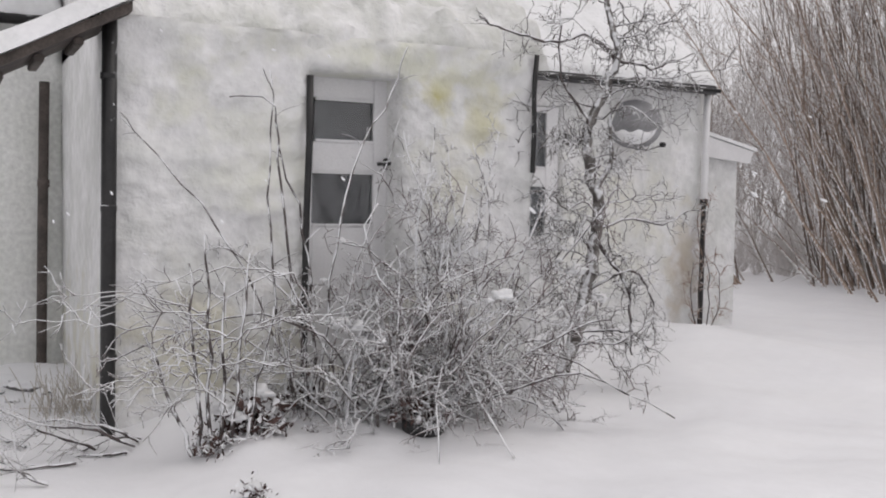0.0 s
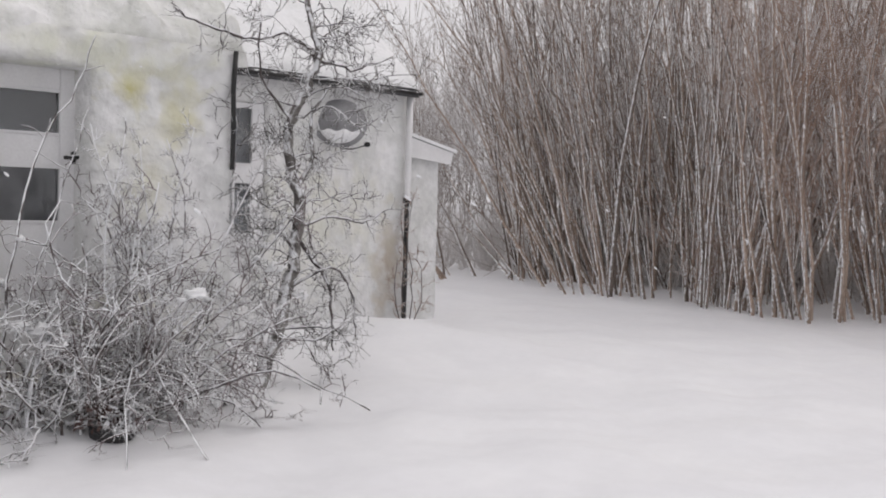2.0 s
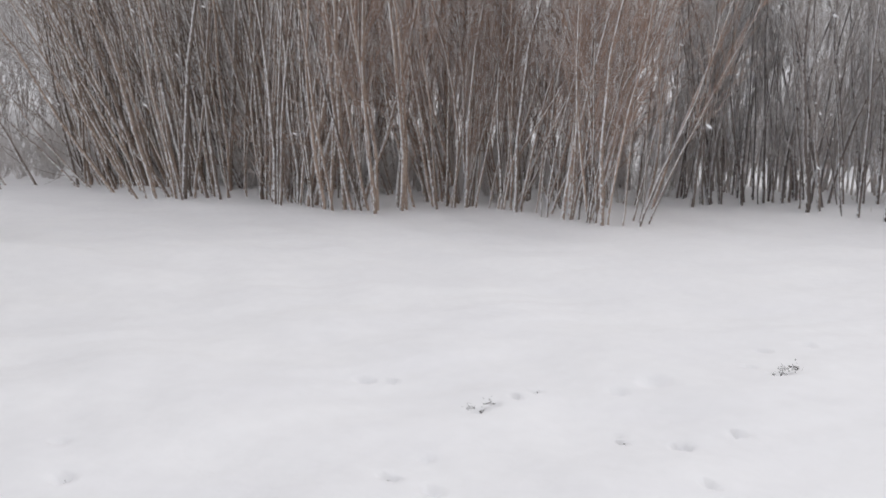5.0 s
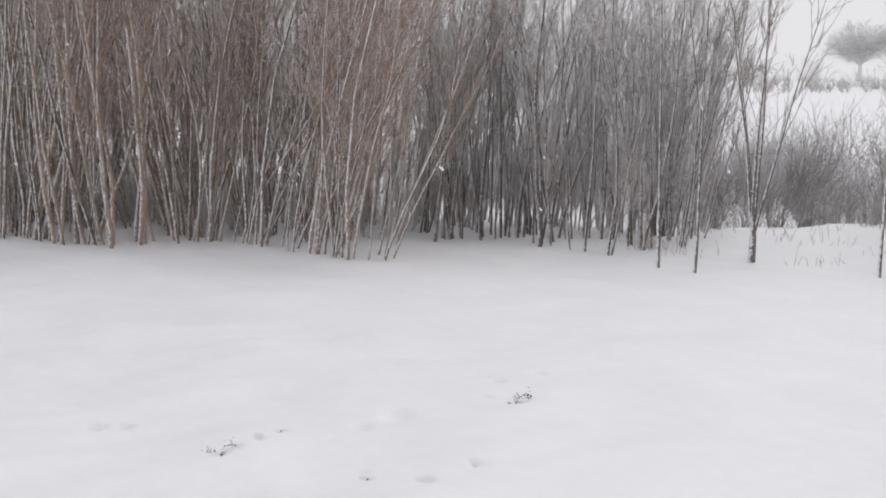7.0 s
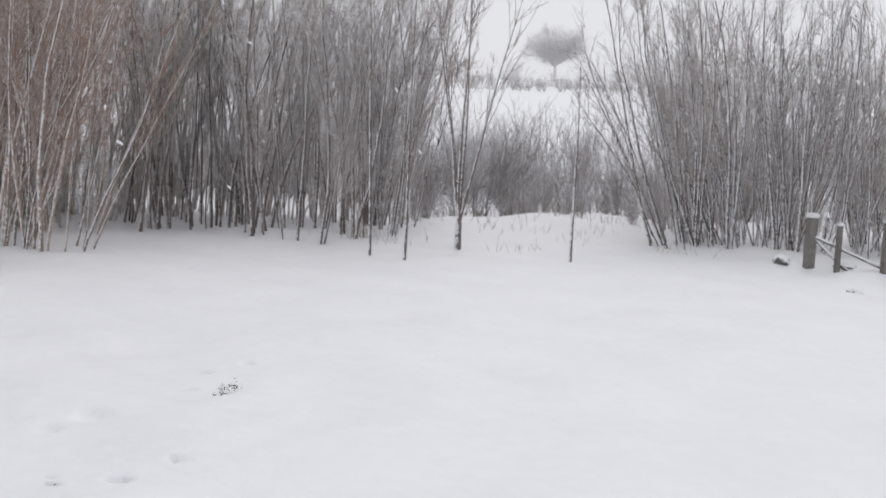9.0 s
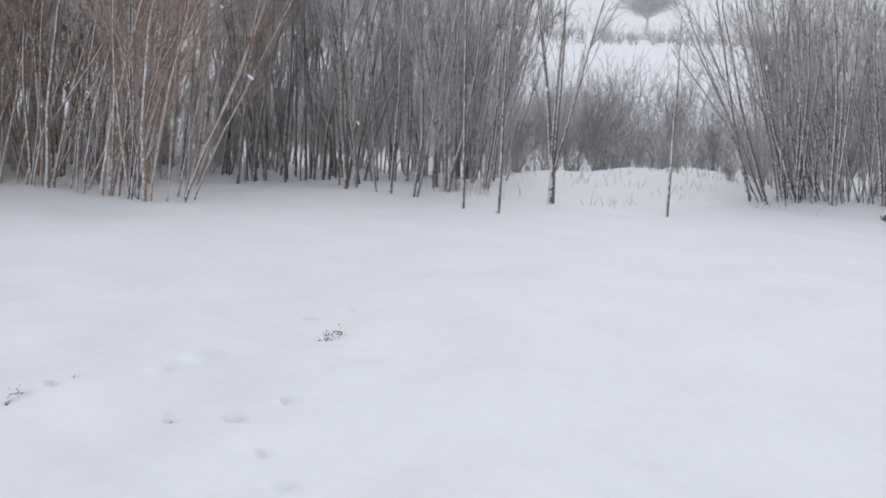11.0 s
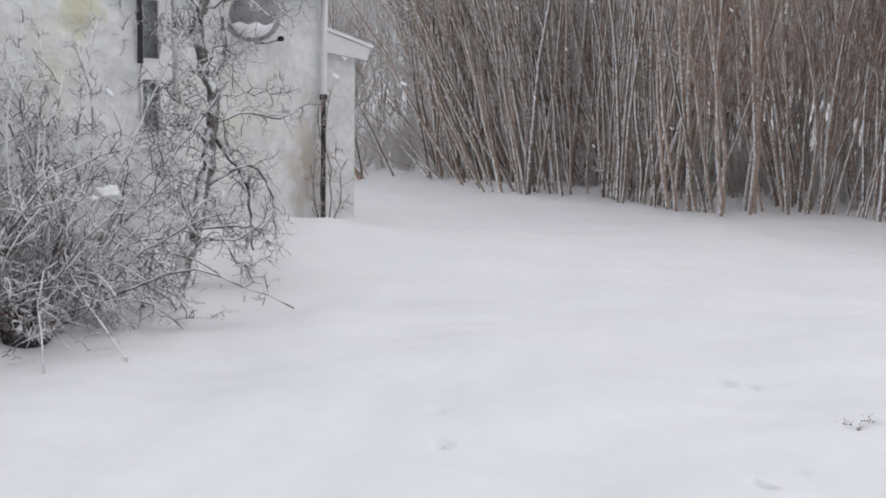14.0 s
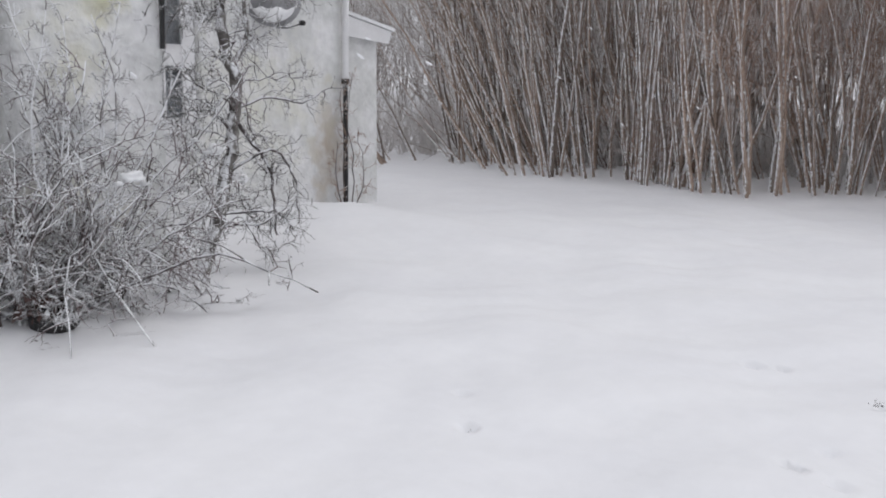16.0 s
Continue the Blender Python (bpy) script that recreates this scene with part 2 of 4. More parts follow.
def sweep(rng, start, way, length, segs, wander, rise):
    """Points of a wandering branch; rise bends it up (positive) or down."""
    pts, d, step = [np.array(start, float)], unit(np.array(way, float)), length / segs
    for _ in range(segs):
        d = unit(d + rng.normal(0, wander, 3) + np.array((0, 0, rise)) * step)
        pts.append(pts[-1] + d * step)
    return pts


def side_way(rng, d, angle):
    """A direction that leaves d by about that angle, in degrees."""
    r = rng.normal(0, 1, 3)
    r = unit(r - d * np.dot(r, d))
    a = radians(angle)
    return d * math.cos(a) + r * math.sin(a)


def twiggy(rng, out, pts, radius, count, length, angle, rise, depth, sides=3, first=0.25, segs=3, wander=0.14):
    """Side twigs along a branch, each with twigs of its own down to depth."""
    pts = [np.asarray(p) for p in pts]
    for _ in range(count):
        f = first + (1 - first) * rng.random()
        x = f * (len(pts) - 1)
        i = min(int(x), len(pts) - 2)
        p = pts[i] + (pts[i + 1] - pts[i]) * (x - i)
        d = unit(pts[i + 1] - pts[i])
        ln = length * (0.4 + 0.8 * rng.random()) * (1.15 - 0.5 * f)
        q = sweep(rng, p, side_way(rng, d, angle * (0.6 + 0.8 * rng.random())), ln, segs, wander, rise)
        tube(out, q, np.linspace(radius, radius * 0.45, segs + 1), sides)
        if depth > 1:
            twiggy(rng, out, q, radius * 0.7, max(2, count // 3), length * 0.5, angle, rise, depth - 1, sides, 0.2, max(2, segs - 1), wander)


# ---- ground: one sheet of snow ----
DIMPLES = [(3.46, 1.43, 0.07, 0.05), (3.44, 1.26, 0.08, 0.03), (3.77, 1.42, 0.07, 0.02), (4.40, 1.42, 0.06, 0.04), (4.50, 1.38, 0.05, 0.03),
           (4.66, 1.32, 0.05, 0.04), (4.82, 1.28, 0.06, 0.03), (4.28, 0.72, 0.04, 0.05), (4.38, 0.74, 0.03, 0.03), (4.33, 0.47, 0.07, 0.05),
           (4.54, 0.26, 0.04, 0.035), (5.56, 0.16, 0.08, 0.03), (6.2, 0.3, 0.08, 0.03), (5.78, 0.34, 0.07, 0.03), (4.73, 2.19, 0.09, 0.03),
           (4.78, 2.05, 0.06, 0.03), (3.9, 0.3, 0.06, 0.03), (3.6, 0.2, 0.08, 0.02), (3.3, 0.35, 0.06, 0.025), (5.2, 0.75, 0.15, 0.02),
           (6.4, 0.05, 0.07, 0.02), (5.0, 0.9, 0.1, 0.02), (3.0, 2.6, 0.08, 0.03), (3.3, 2.9, 0.07, 0.02), (3.1, -0.2, 0.07, 0.03)]
MOUNDS = [(1.42, 5.92, 0.33, 0.26), (1.50, 5.35, 0.22, 0.10), (2.5, 5.7, 0.7, 0.08), (3.7, 6.3, 0.6, 0.06), (6.3, 7.6, 1.3, 0.16), (0.2, 7.4, 0.5, 0.08),
          (0.5, 8.2, 0.4, 0.12), (9.5, 7.0, 3.0, 0.05), (13.0, -7.0, 0.4, 0.08), (12.3, -7.8, 0.6, 0.12), (15.4, -7.4, 1.2, 0.10),
          (17.2, -3.0, 1.1, 0.22), (18.6, -4.6, 1.4, 0.26), (17.4, -5.6, 0.9, 0.18), (20.3, -6.2, 1.6, 0.35), (16.0, -4.4, 0.6, 0.10), (6.5, 7.1, 0.6, 0.08), (6.7, 6.4, 0.55, 0.06), (6.6, 5.7, 0.5, 0.04)]


def hill(dist):
    s = np.clip(dist - 30, 0, 95)
    return 0.118 * s + 0.012 * np.clip(dist - 125, 0, 600)


def height(x, y):
    """Height of the snow at a place."""
    x, y = np.asarray(x, float), np.asarray(y, float)
    z = 0.018 * np.sin(0.9 * x + 1.3 * y) * np.sin(0.7 * y - 0.4 * x + 1) + 0.012 * np.sin(2.3 * x - 1.1 * y + 2) + 0.006 * np.sin(4.7 * x + 3.9 * y)
    z = z + 0.01 * np.sin(6.1 * y + 1.7 * np.sin(1.3 * x)) * np.exp(-((x - 5) / 4) ** 2)
    z = z + 0.009 * np.sin(9.3 * x + 2.1 * np.sin(3.1 * y)) * np.sin(7.7 * y + 1.9 * np.sin(2.7 * x)) + 0.013 * np.sin(4.1 * x - 3.3 * y + np.sin(2.2 * y))
    for cx, cy, r, h in DIMPLES:
        r, h = 0.60 * r, 0.85 * h
        q = ((x - cx) ** 2 + (y - cy) ** 2) / (r * r)
        z = z - 2.0 * h * np.exp(-(q * 1.3) ** 2)
    for cx, cy, r, h in MOUNDS:
        z = z + h * np.exp(-((x - cx) ** 2 + (y - cy) ** 2) / (r * r))
    dist = np.hypot(x, y)
    far = np.clip((dist - 14) / 10, 0, 1)
    z = z + far * (0.12 * np.sin(0.35 * x + 0.5) * np.sin(0.41 * y) + 0.05 * np.sin(1.7 * x + 0.9 * y))
    return z + hill(dist)


def ground_z(x, y):
    return float(height(x, y))


def steps(lo, hi, fine):
    near = np.arange(lo, hi, fine)
    out_hi, out_lo, s = [], [], fine
    a, b = near[-1], near[0]
    while a < 900:
        s = min(max(s * (1.03 if s < 0.08 else 1.05), 0.03) if s < 0.3 else s * 1.12, 40)
        a += s
        out_hi.append(a)
    s = fine
    while b > -900:
        s = min(max(s * (1.03 if s < 0.08 else 1.05), 0.03) if s < 0.3 else s * 1.12, 40)
        b -= s
        out_lo.append(b)
    return np.array(out_lo[::-1] + near.tolist() + out_hi)


gx, gy = steps(2.6, 6.8, 0.03), steps(-0.6, 3.0, 0.03)
mx, my = np.meshgrid(gx, gy)
gz = height(mx, my)
gv = np.stack([mx, my, gz], -1).reshape(-1, 3).tolist()
nx = len(gx)
gf = [(j * nx + i, j * nx + i + 1, (j + 1) * nx + i + 1, (j + 1) * nx + i) for j in range(len(gy) - 1) for i in range(nx - 1)]
tagged(part("ground", (gv, gf), SNOW), "open ground under smooth fresh white snow with faint prints", "ground", kind="structure")


# ---- the cottage ----
def rough_wall(x0, x1, z0, z1, y, thick, hole=None, amp=0.02, cell=0.05, seed=0.0, lumps=0.0):
    """A bulging rendered wall that faces -y, with an opening (x0, x1, z0, z1) through it and rounded reveals."""
    def line(a, b, marks):
        cuts = sorted({a, b, *[m for m in marks if a < m < b]})
        out = []
        for p, q in zip(cuts, cuts[1:]):
            k = max(1, round((q - p) / cell))
            out += [p + (q - p) * i / k for i in range(k)]
        return out + [b]
    marks_x, marks_z = (hole[:2], hole[2:]) if hole else ((), ())
    xs, zs = line(x0, x1, marks_x), line(z0, z1, marks_z)
    verts, faces = [], []

    def edge(v, a, b):
        return max(0.0, 1 - min(abs(v - a), abs(v - b)) / 0.06)
    for z in zs:
        for x in xs:
            n = noise.noise(Vector((x * 2.1 + seed, z * 2.1, 3.0))) + 0.7 * noise.noise(Vector((x * 5 + seed, z * 7, 9.0))) + 0.4 * noise.noise(Vector((x * 12 + seed, z * 16, 1.0)))
            off = n * amp - lumps * max(0.0, (z - 1.95) / 0.5) ** 1.5 * (0.75 + 0.8 * noise.noise(Vector((x * 3.7 + seed, z * 5.5, 17.0))))
            if hole and hole[0] - 0.06 < x < hole[1] + 0.06 and hole[2] - 0.06 < z < hole[3] + 0.06:
                off += 0.035 * max(edge(x, hole[0], hole[1]), edge(z, hole[2], hole[3]))
            verts.append((x, y + off, z))
    w = len(xs)
    for j in range(len(zs) - 1):
        for i in range(w - 1):
            cx, cz = (xs[i] + xs[i + 1]) / 2, (zs[j] + zs[j + 1]) / 2
            if hole and hole[0] < cx < hole[1] and hole[2] < cz < hole[3]:
                continue
            faces.append((j * w + i, j * w + i + 1, (j + 1) * w + i + 1, (j + 1) * w + i))
    b = len(verts)
    bm = bmesh.new()
    bv = [bm.verts.new(v) for v in verts]
    for f in faces:
        bm.faces.new([bv[i] for i in f])
    rim = [e for e in bm.edges if e.is_boundary]
    ext = bmesh.ops.extrude_edge_only(bm, edges=rim)
    for v in ext["geom"]:
        if isinstance(v, bmesh.types.BMVert):
            v.co.y = y + thick
    loose = [v for v in bm.verts if not v.link_faces]
    bmesh.ops.delete(bm, geom=loose, context="VERTS")
    for f in bm.faces:
        f.smooth = True
    bmesh.ops.recalc_face_normals(bm, faces=bm.faces[:])
    return bm


def roof_blanket(x0, x1, y0, z0, slope, run, thick, lump, seed, droop=0.05):
    """A lumpy layer of snow on a roof that rises towards +y, rounded over its edges."""
    nu, nv = max(8, int((x1 - x0) / 0.04)), max(8, int(run / 0.04))
    verts, faces = [], []
    c = math.cos(math.atan(slope))
    s = math.sin(math.atan(slope))
    for j in range(nv + 1):
        for i in range(nu + 1):
            u, v = i / nu, j / nv
            x, y = x0 + (x1 - x0) * u, y0 + run * v
            z = z0 + run * v * slope
            e = min(u * (x1 - x0), (1 - u) * (x1 - x0), v * run / c) / 0.14
            rounding = math.sqrt(max(0.0, 1 - max(0.0, 1 - e) ** 2))
            n = 0.6 * noise.noise(Vector((x * 1.8 + seed, y * 2.4, 2))) + 0.7 * noise.noise(Vector((x * 4 + seed, y * 6.5, 5))) + 0.5 * abs(noise.noise(Vector((x * 8, y * 12, seed))))
            h = max(thick * rounding + lump * n * (0.25 + 0.75 * rounding), 0.035 * rounding + 0.01)
            sag = droop * (1 + noise.noise(Vector((x * 1.3 + seed, 7, 1))) + 0.5 * noise.noise(Vector((x * 5 + seed, 3, 1))) + 0.4 * noise.noise(Vector((x * 14 + seed, 3, 4)))) * max(0.0, 1 - v * run / 0.12)
            verts.append((x, y - s * h - 0.3 * sag, z + c * h - sag))
    w = nu + 1
    for j in range(nv):
        for i in range(nu):
            faces.append((j * w + i, j * w + i + 1, (j + 1) * w + i + 1, (j + 1) * w + i))
    return verts, faces


def slab(x0, x1, y0, z0, y1, z1, thick):
    return prism([(x0, y0, z0), (x0, y1, z1), (x0, y1, z1 - thick), (x0, y0, z0 - thick)], (x1 - x0, 0, 0))


def pipe_run(pts, r, sides=12):
    out = ([], [])
    tube(out, pts, [r] * len(pts), sides)
    return out


def collar(x, y, z, r, h=0.03):
    return pipe_run([(x, y, z - h), (x, y, z - h * 0.5), (x, y, z + h * 0.5), (x, y, z + h)], r)


cottage = thing("cottage", "old low white-rendered cottage with snow-laden roofs and black downpipes", "house")
# walls
DOOR = (2.12, 2.80, 0.25, 2.24)
part("front_wall", rough_wall(0.87, 3.82, -0.3, 2.46, 6.15, 0.34, DOOR, 0.052, lumps=0.10, cell=0.035), RENDER, cottage, "bulging white render with yellow-green stains")
part("side_wall", prism([(0.87, 6.49, -0.3), (0.87, 8.56, -0.3), (0.87, 8.56, 2.6), (0.87, 6.49, 2.6)], (0.3, 0, 0)), RENDER, cottage)
part("inner_wall", prism([(3.52, 6.49, -0.3), (3.52, 8.35, -0.3), (3.52, 8.35, 2.6), (3.52, 6.49, 2.6)], (0.3, 0, 0)), INSIDE, cottage)
WINDOW = (4.86, 5.56, 0.98, 2.38)
part("back_block_wall", rough_wall(3.82, 7.41, -0.3, 2.70, 8.35, 0.3, WINDOW, 0.012, seed=8.0), RENDER, cottage)
part("gable_wall", prism([(7.11, 8.65, -0.3), (7.11, 12.0, -0.3), (7.11, 12.0, 2.75), (7.11, 10.2, 4.35), (7.11, 8.65, 2.97)], (0.3, 0, 0)), RENDER, cottage)
part("porch_wall", rough_wall(-4.0, 0.87, -0.3, 2.9, 8.56, 0.3, None, 0.012, seed=20.0, cell=0.08), GREY_RENDER, cottage, "damp greenish grey render")
part("rear_wall", prism([(-4.0, 12.0, -0.3), (7.11, 12.0, -0.3), (7.11, 12.0, 2.75), (-4.0, 12.0, 2.75)], (0, 0.3, 0)), RENDER, cottage)
part("end_wall", prism([(-4.3, 8.56, -0.3), (-4.3, 12.3, -0.3), (-4.3, 12.3, 2.9), (-4.3, 10.4, 4.5), (-4.3, 8.56, 2.9)], (0.3, 0, 0)), RENDER, cottage)
part("front_gable", prism([(0.87, 6.2, 2.46), (0.87, 10.6, 2.46), (0.87, 8.4, 4.26)], (0.3, 0, 0)), RENDER, cottage)
part("front_gable", prism([(3.52, 6.2, 2.46), (3.52, 10.6, 2.46), (3.52, 8.4, 4.26)], (0.3, 0, 0)), RENDER, cottage)
part("room_floor", box(1.17, 3.52, 6.5, 8.6, -0.05, 0.2, 0), INSIDE, cottage)
part("room_floor", box(-3.9, 7.1, 8.9, 11.9, -0.05, 0.2, 0), INSIDE, cottage)
# roofs and the snow on them
part("roof", slab(0.80, 3.92, 6.32, 2.52, 8.4, 4.37, 0.08), SLATE, cottage)
part("roof", slab(0.80, 3.92, 10.8, 2.23, 8.4, 4.37, 0.08), SLATE, cottage)
part("roof", slab(3.70, 7.44, 8.19, 2.68, 10.2, 4.47, 0.08), SLATE, cottage)
part("roof", slab(3.70, 7.44, 12.3, 2.60, 10.2, 4.47, 0.08), SLATE, cottage)
part("roof", slab(-4.4, 0.86, 8.38, 2.80, 10.4, 4.55, 0.08), SLATE, cottage)
part("roof", slab(-4.4, 0.86, 12.4, 2.80, 10.4, 4.55, 0.08), SLATE, cottage)
part("roof_snow", roof_blanket(0.84, 3.96, 6.15, 2.39, 0.888, 2.24, 0.13, 0.15, 1.0, 0.03), LUMPY_SNOW, cottage, "lumpy thick greenish snow with painted lump shading")
part("roof_snow", roof_blanket(3.90, 7.46, 8.19, 2.69, 0.888, 2.05, 0.07, 0.008, 4.0, 0.0), ROOF_SNOW, cottage, "smooth snow")
part("roof_snow", roof_blanket(-4.4, 0.86, 8.36, 2.81, 0.86, 2.1, 0.14, 0.015, 9.0, 0.02), ROOF_SNOW, cottage)
# gutter of the set-back block
gut = ([], [])
tube(gut, [(3.84, 8.15, 2.655), (5.0, 8.15, 2.65), (6.3, 8.15, 2.645), (7.445, 8.15, 2.64)], [0.025] * 4, 10)
part("gutter", gut, BLACK, cottage)
part("gutter", pipe_run([(-4.4, 8.34, 2.76), (-2, 8.34, 2.76), (0.86, 8.34, 2.75)], 0.04), BLACK, cottage)
# downpipes
p1 = part("downpipe", pipe_run([(0.86, 6.07, -0.05), (0.865, 6.07, 0.8), (0.87, 6.07, 1.6), (0.875, 6.07, 2.46)], 0.044), BLACK, cottage)
for z in (0.45, 1.33, 2.1):
    part("collar", collar(0.868, 6.07, z, 0.047, 0.018), BLACK, p1)
p2 = part("downpipe", pipe_run([(0.70, 8.47, 0.05), (0.71, 8.47, 1.0), (0.73, 8.47, 2.3)], 0.04), TIMBER, cottage, "rust-brown downpipe")
part("collar", collar(0.72, 8.47, 1.5, 0.047), TIMBER, p2)
part("waste_pipe", pipe_run([(2.09, 6.12, 0.05), (2.085, 6.11, 0.7), (2.095, 6.11, 1.3), (2.11, 6.11, 1.8), (2.115, 6.12, 2.2)], 0.022), BLACK, cottage)
part("broken_downpipe", pipe_run([(3.80, 6.10, 1.62), (3.80, 6.09, 1.9), (3.795, 6.09, 2.2), (3.80, 6.07, 2.46)], 0.018), BLACK, cottage)
p3 = part("downpipe", pipe_run([(7.365, 8.27, -0.05), (7.370, 8.27, 0.8), (7.375, 8.27, 1.45)], 0.028), BLACK, cottage)
part("downpipe", pipe_run([(7.375, 8.27, 1.45), (7.380, 8.27, 2.0), (7.385, 8.27, 2.62)], 0.038), PAINT, cottage, "white upper length of downpipe")
part("collar", collar(7.375, 8.27, 1.45, 0.045), BLACK, p3)


def glazed(parent_thing, name, label, x0, x1, z0, z1, y, panes, depth=0.05):
    """A painted leaf made of stiles and rails round its panes (x0, x1, z0, z1), with glass set back in each."""
    leaf = part(name, box(x0, panes[0][0], y, y + depth, z0, z1), PAINT, parent_thing, label)
    right = max(p[1] for p in panes)
    part("stile", box(right, x1, y, y + depth, z0, z1), PAINT, leaf)
    levels = [z0] + [v for p in sorted(panes, key=lambda p: p[2]) for v in p[2:]] + [z1]
    for a, b in zip(levels[::2], levels[1::2]):
        part("rail", box(panes[0][0], right, y + 0.002, y + depth - 0.002, a, b), PAINT, leaf)
    for a, b, c, e in panes:
        g = part("pane", box(a, b, y + 0.02, y + 0.026, c, e, 0), GLASS, leaf, "dark glass pane")
        g.visible_shadow = False
        for q in (box(a, b, y - 0.008, y + 0.02, c, c + 0.018, 0.003), box(a, b, y - 0.008, y + 0.02, e - 0.018, e, 0.003)):
            part("bead", q, PAINT, leaf)
    return leaf


door = glazed(cottage, "door", "white half-glazed door with two panes", 2.12, 2.89, 0.25, 2.24, 6.45, [(2.25, 2.70, 1.22, 1.60), (2.27, 2.70, 1.80, 2.10)])
lever = ([], [])
tube(lever, [(2.80, 6.45, 1.665), (2.80, 6.40, 1.665), (2.80, 6.38, 1.665), (2.775, 6.37, 1.663), (2.70, 6.37, 1.655)], [0.016, 0.016, 0.016, 0.015, 0.012], 8)
tube(lever, [(2.80, 6.449, 1.625), (2.80, 6.442, 1.635), (2.80, 6.442, 1.69), (2.80, 6.449, 1.70)], [0.015, 0.026, 0.026, 0.015], 8)
part("handle", lever, BLACK, door, "black lever handle")
part("window", box(4.86, 5.56, 8.36, 8.44, 0.98, 1.02), PAINT, cottage)
glazed(cottage, "window", "white casement window with stacked panes", 4.87, 5.55, 1.02, 2.37, 8.39, [(4.95, 5.405, 1.06, 1.59), (4.95, 5.405, 1.755, 2.33)])
part("mullion", box(5.19, 5.215, 8.38, 8.43, 1.04, 2.34), PAINT, cottage)
part("sill", box(4.82, 5.60, 8.27, 8.40, 0.93, 0.985), PAINT, cottage)

# flat panels added behind the glass to hide stray light and set the panes' grey
part("blind", box(2.22, 2.74, 6.53, 6.54, 1.15, 2.14, 0), PANE_BACK, cottage, "grey panel added behind the glass")
part("blind", box(4.90, 5.52, 8.47, 8.48, 1.03, 2.36, 0), PALE_PANE_BACK, cottage, "grey panel added behind the glass")

# porch roof: a monopitch that falls away from the front block, on purlins
part("porch_roof", prism([(0.98, 5.93, 2.52), (-1.2, 5.93, 1.36), (-1.2, 5.93, 1.30), (0.98, 5.93, 2.46)], (0, 0.62, 0)), TIMBER, cottage)
pv, pf = [], []
for j in range(14):
    for i in range(30):
        u, v = i / 29, j / 13
        x, y = 1.0 - 2.25 * u, 5.88 + 0.7 * v
        e = min(u * 2.2, v * 0.7, (1 - v) * 0.7) / 0.12
        h = 0.13 * math.sqrt(max(0, 1 - max(0, 1 - e) ** 2)) + 0.012 * noise.noise(Vector((x * 3, y * 3, 0)))
        pv.append((x, y, 2.535 - 0.532 * (1.0 - x) + h))
for j in range(13):
    for i in range(29):
        pf.append((j * 30 + i, (j + 1) * 30 + i, (j + 1) * 30 + i + 1, j * 30 + i + 1))
part("porch_snow", (pv, pf), ROOF_SNOW, cottage)
for x in (0.70, 0.49, 0.28, 0.05, -0.25):
    zt = 2.45 - 0.532 * (0.98 - x)
    part("purlin", box(x - 0.026, x + 0.026, 6.0, 6.5, zt - 0.045, zt - 0.004), TIMBER, cottage)

# satellite dish
dish = thing("satellite_dish", "grey satellite dish half filled with snow on the white wall", "satellite dish", (6.43, 8.30, 2.22))
dv, df = [], []
for j in range(9):
    r = 0.285 * j / 8
    for i in range(28):
        a = i * 2 * math.pi / 28
        dv.append((r * math.cos(a), -0.16 + 0.9 * r * r, r * math.sin(a) * 0.93))
for j in range(8):
    for i in range(28):
        k = (i + 1) % 28
        df.append((j * 28 + i, j * 28 + k, (j + 1) * 28 + k, (j + 1) * 28 + i))
part("reflector", (dv, df), DISH, dish).rotation_euler = (radians(-12), 0, radians(-36))
sv, sf = [], []
for j in range(7):
    for i in range(15):
        u, v = i / 14 * 2 - 1, j / 6
        x = 0.235 * u
        zb = -0.245 * math.sqrt(max(0, 1 - u * u)) * 0.95
        z = zb + (-0.09 - zb) * v * 0.95 + 0.015 * math.sin(9 * u) * v
        sv.append((x, -0.19 - 0.05 * math.sin(math.pi * v) + 0.85 * (x * x + z * z), z))
for j in range(6):
    for i in range(14):
        sf.append((j * 15 + i, j * 15 + i + 1, (j + 1) * 15 + i + 1, (j + 1) * 15 + i))
part("snow_in_dish", (sv, sf), ROOF_SNOW, dish).rotation_euler = (radians(-12), 0, radians(-36))
arm = ([], [])
tube(arm, [(-0.1, -0.16, -0.25), (0.02, -0.2, -0.25), (0.17, -0.25, -0.2)], [0.008] * 3, 6)
part("feed_arm", arm, BLACK, dish)
part("receiver", box(0.14, 0.20, -0.28, -0.23, -0.22, -0.17, 0.01), BLACK, dish)
br = ([], [])
tube(br, [(0, -0.12, 0), (0, -0.04, 0.0), (0, 0.04, 0.02)], [0.02] * 3, 8)
part("bracket", br, BLACK, dish)

# lean-to shed at the far gable
shed = thing("lean_to_shed", "small white lean-to shed with a snow-topped fascia", "shed")
part("wall", prism([(7.41, 8.65, -0.3), (8.20, 8.65, -0.3), (8.20, 8.65, 1.97), (7.41, 8.65, 2.1)], (0, 0.15, 0)), RENDER, shed)
part("wall", prism([(8.07, 8.80, -0.3), (8.20, 8.80, -0.3), (8.20, 8.80, 1.97), (8.07, 8.80, 2.0)], (0, 2.4, 0)), RENDER, shed)
part("roof", prism([(7.42, 8.58, 2.25), (8.36, 8.58, 2.04), (8.36, 8.58, 1.98), (7.42, 8.58, 2.19)], (0, 2.7, 0)), SLATE, shed)
part("fascia", prism([(7.42, 8.54, 2.24), (8.345, 8.54, 2.04), (8.30, 8.54, 1.90), (7.42, 8.54, 1.98)], (0, 0.035, 0)), PAINT, shed)
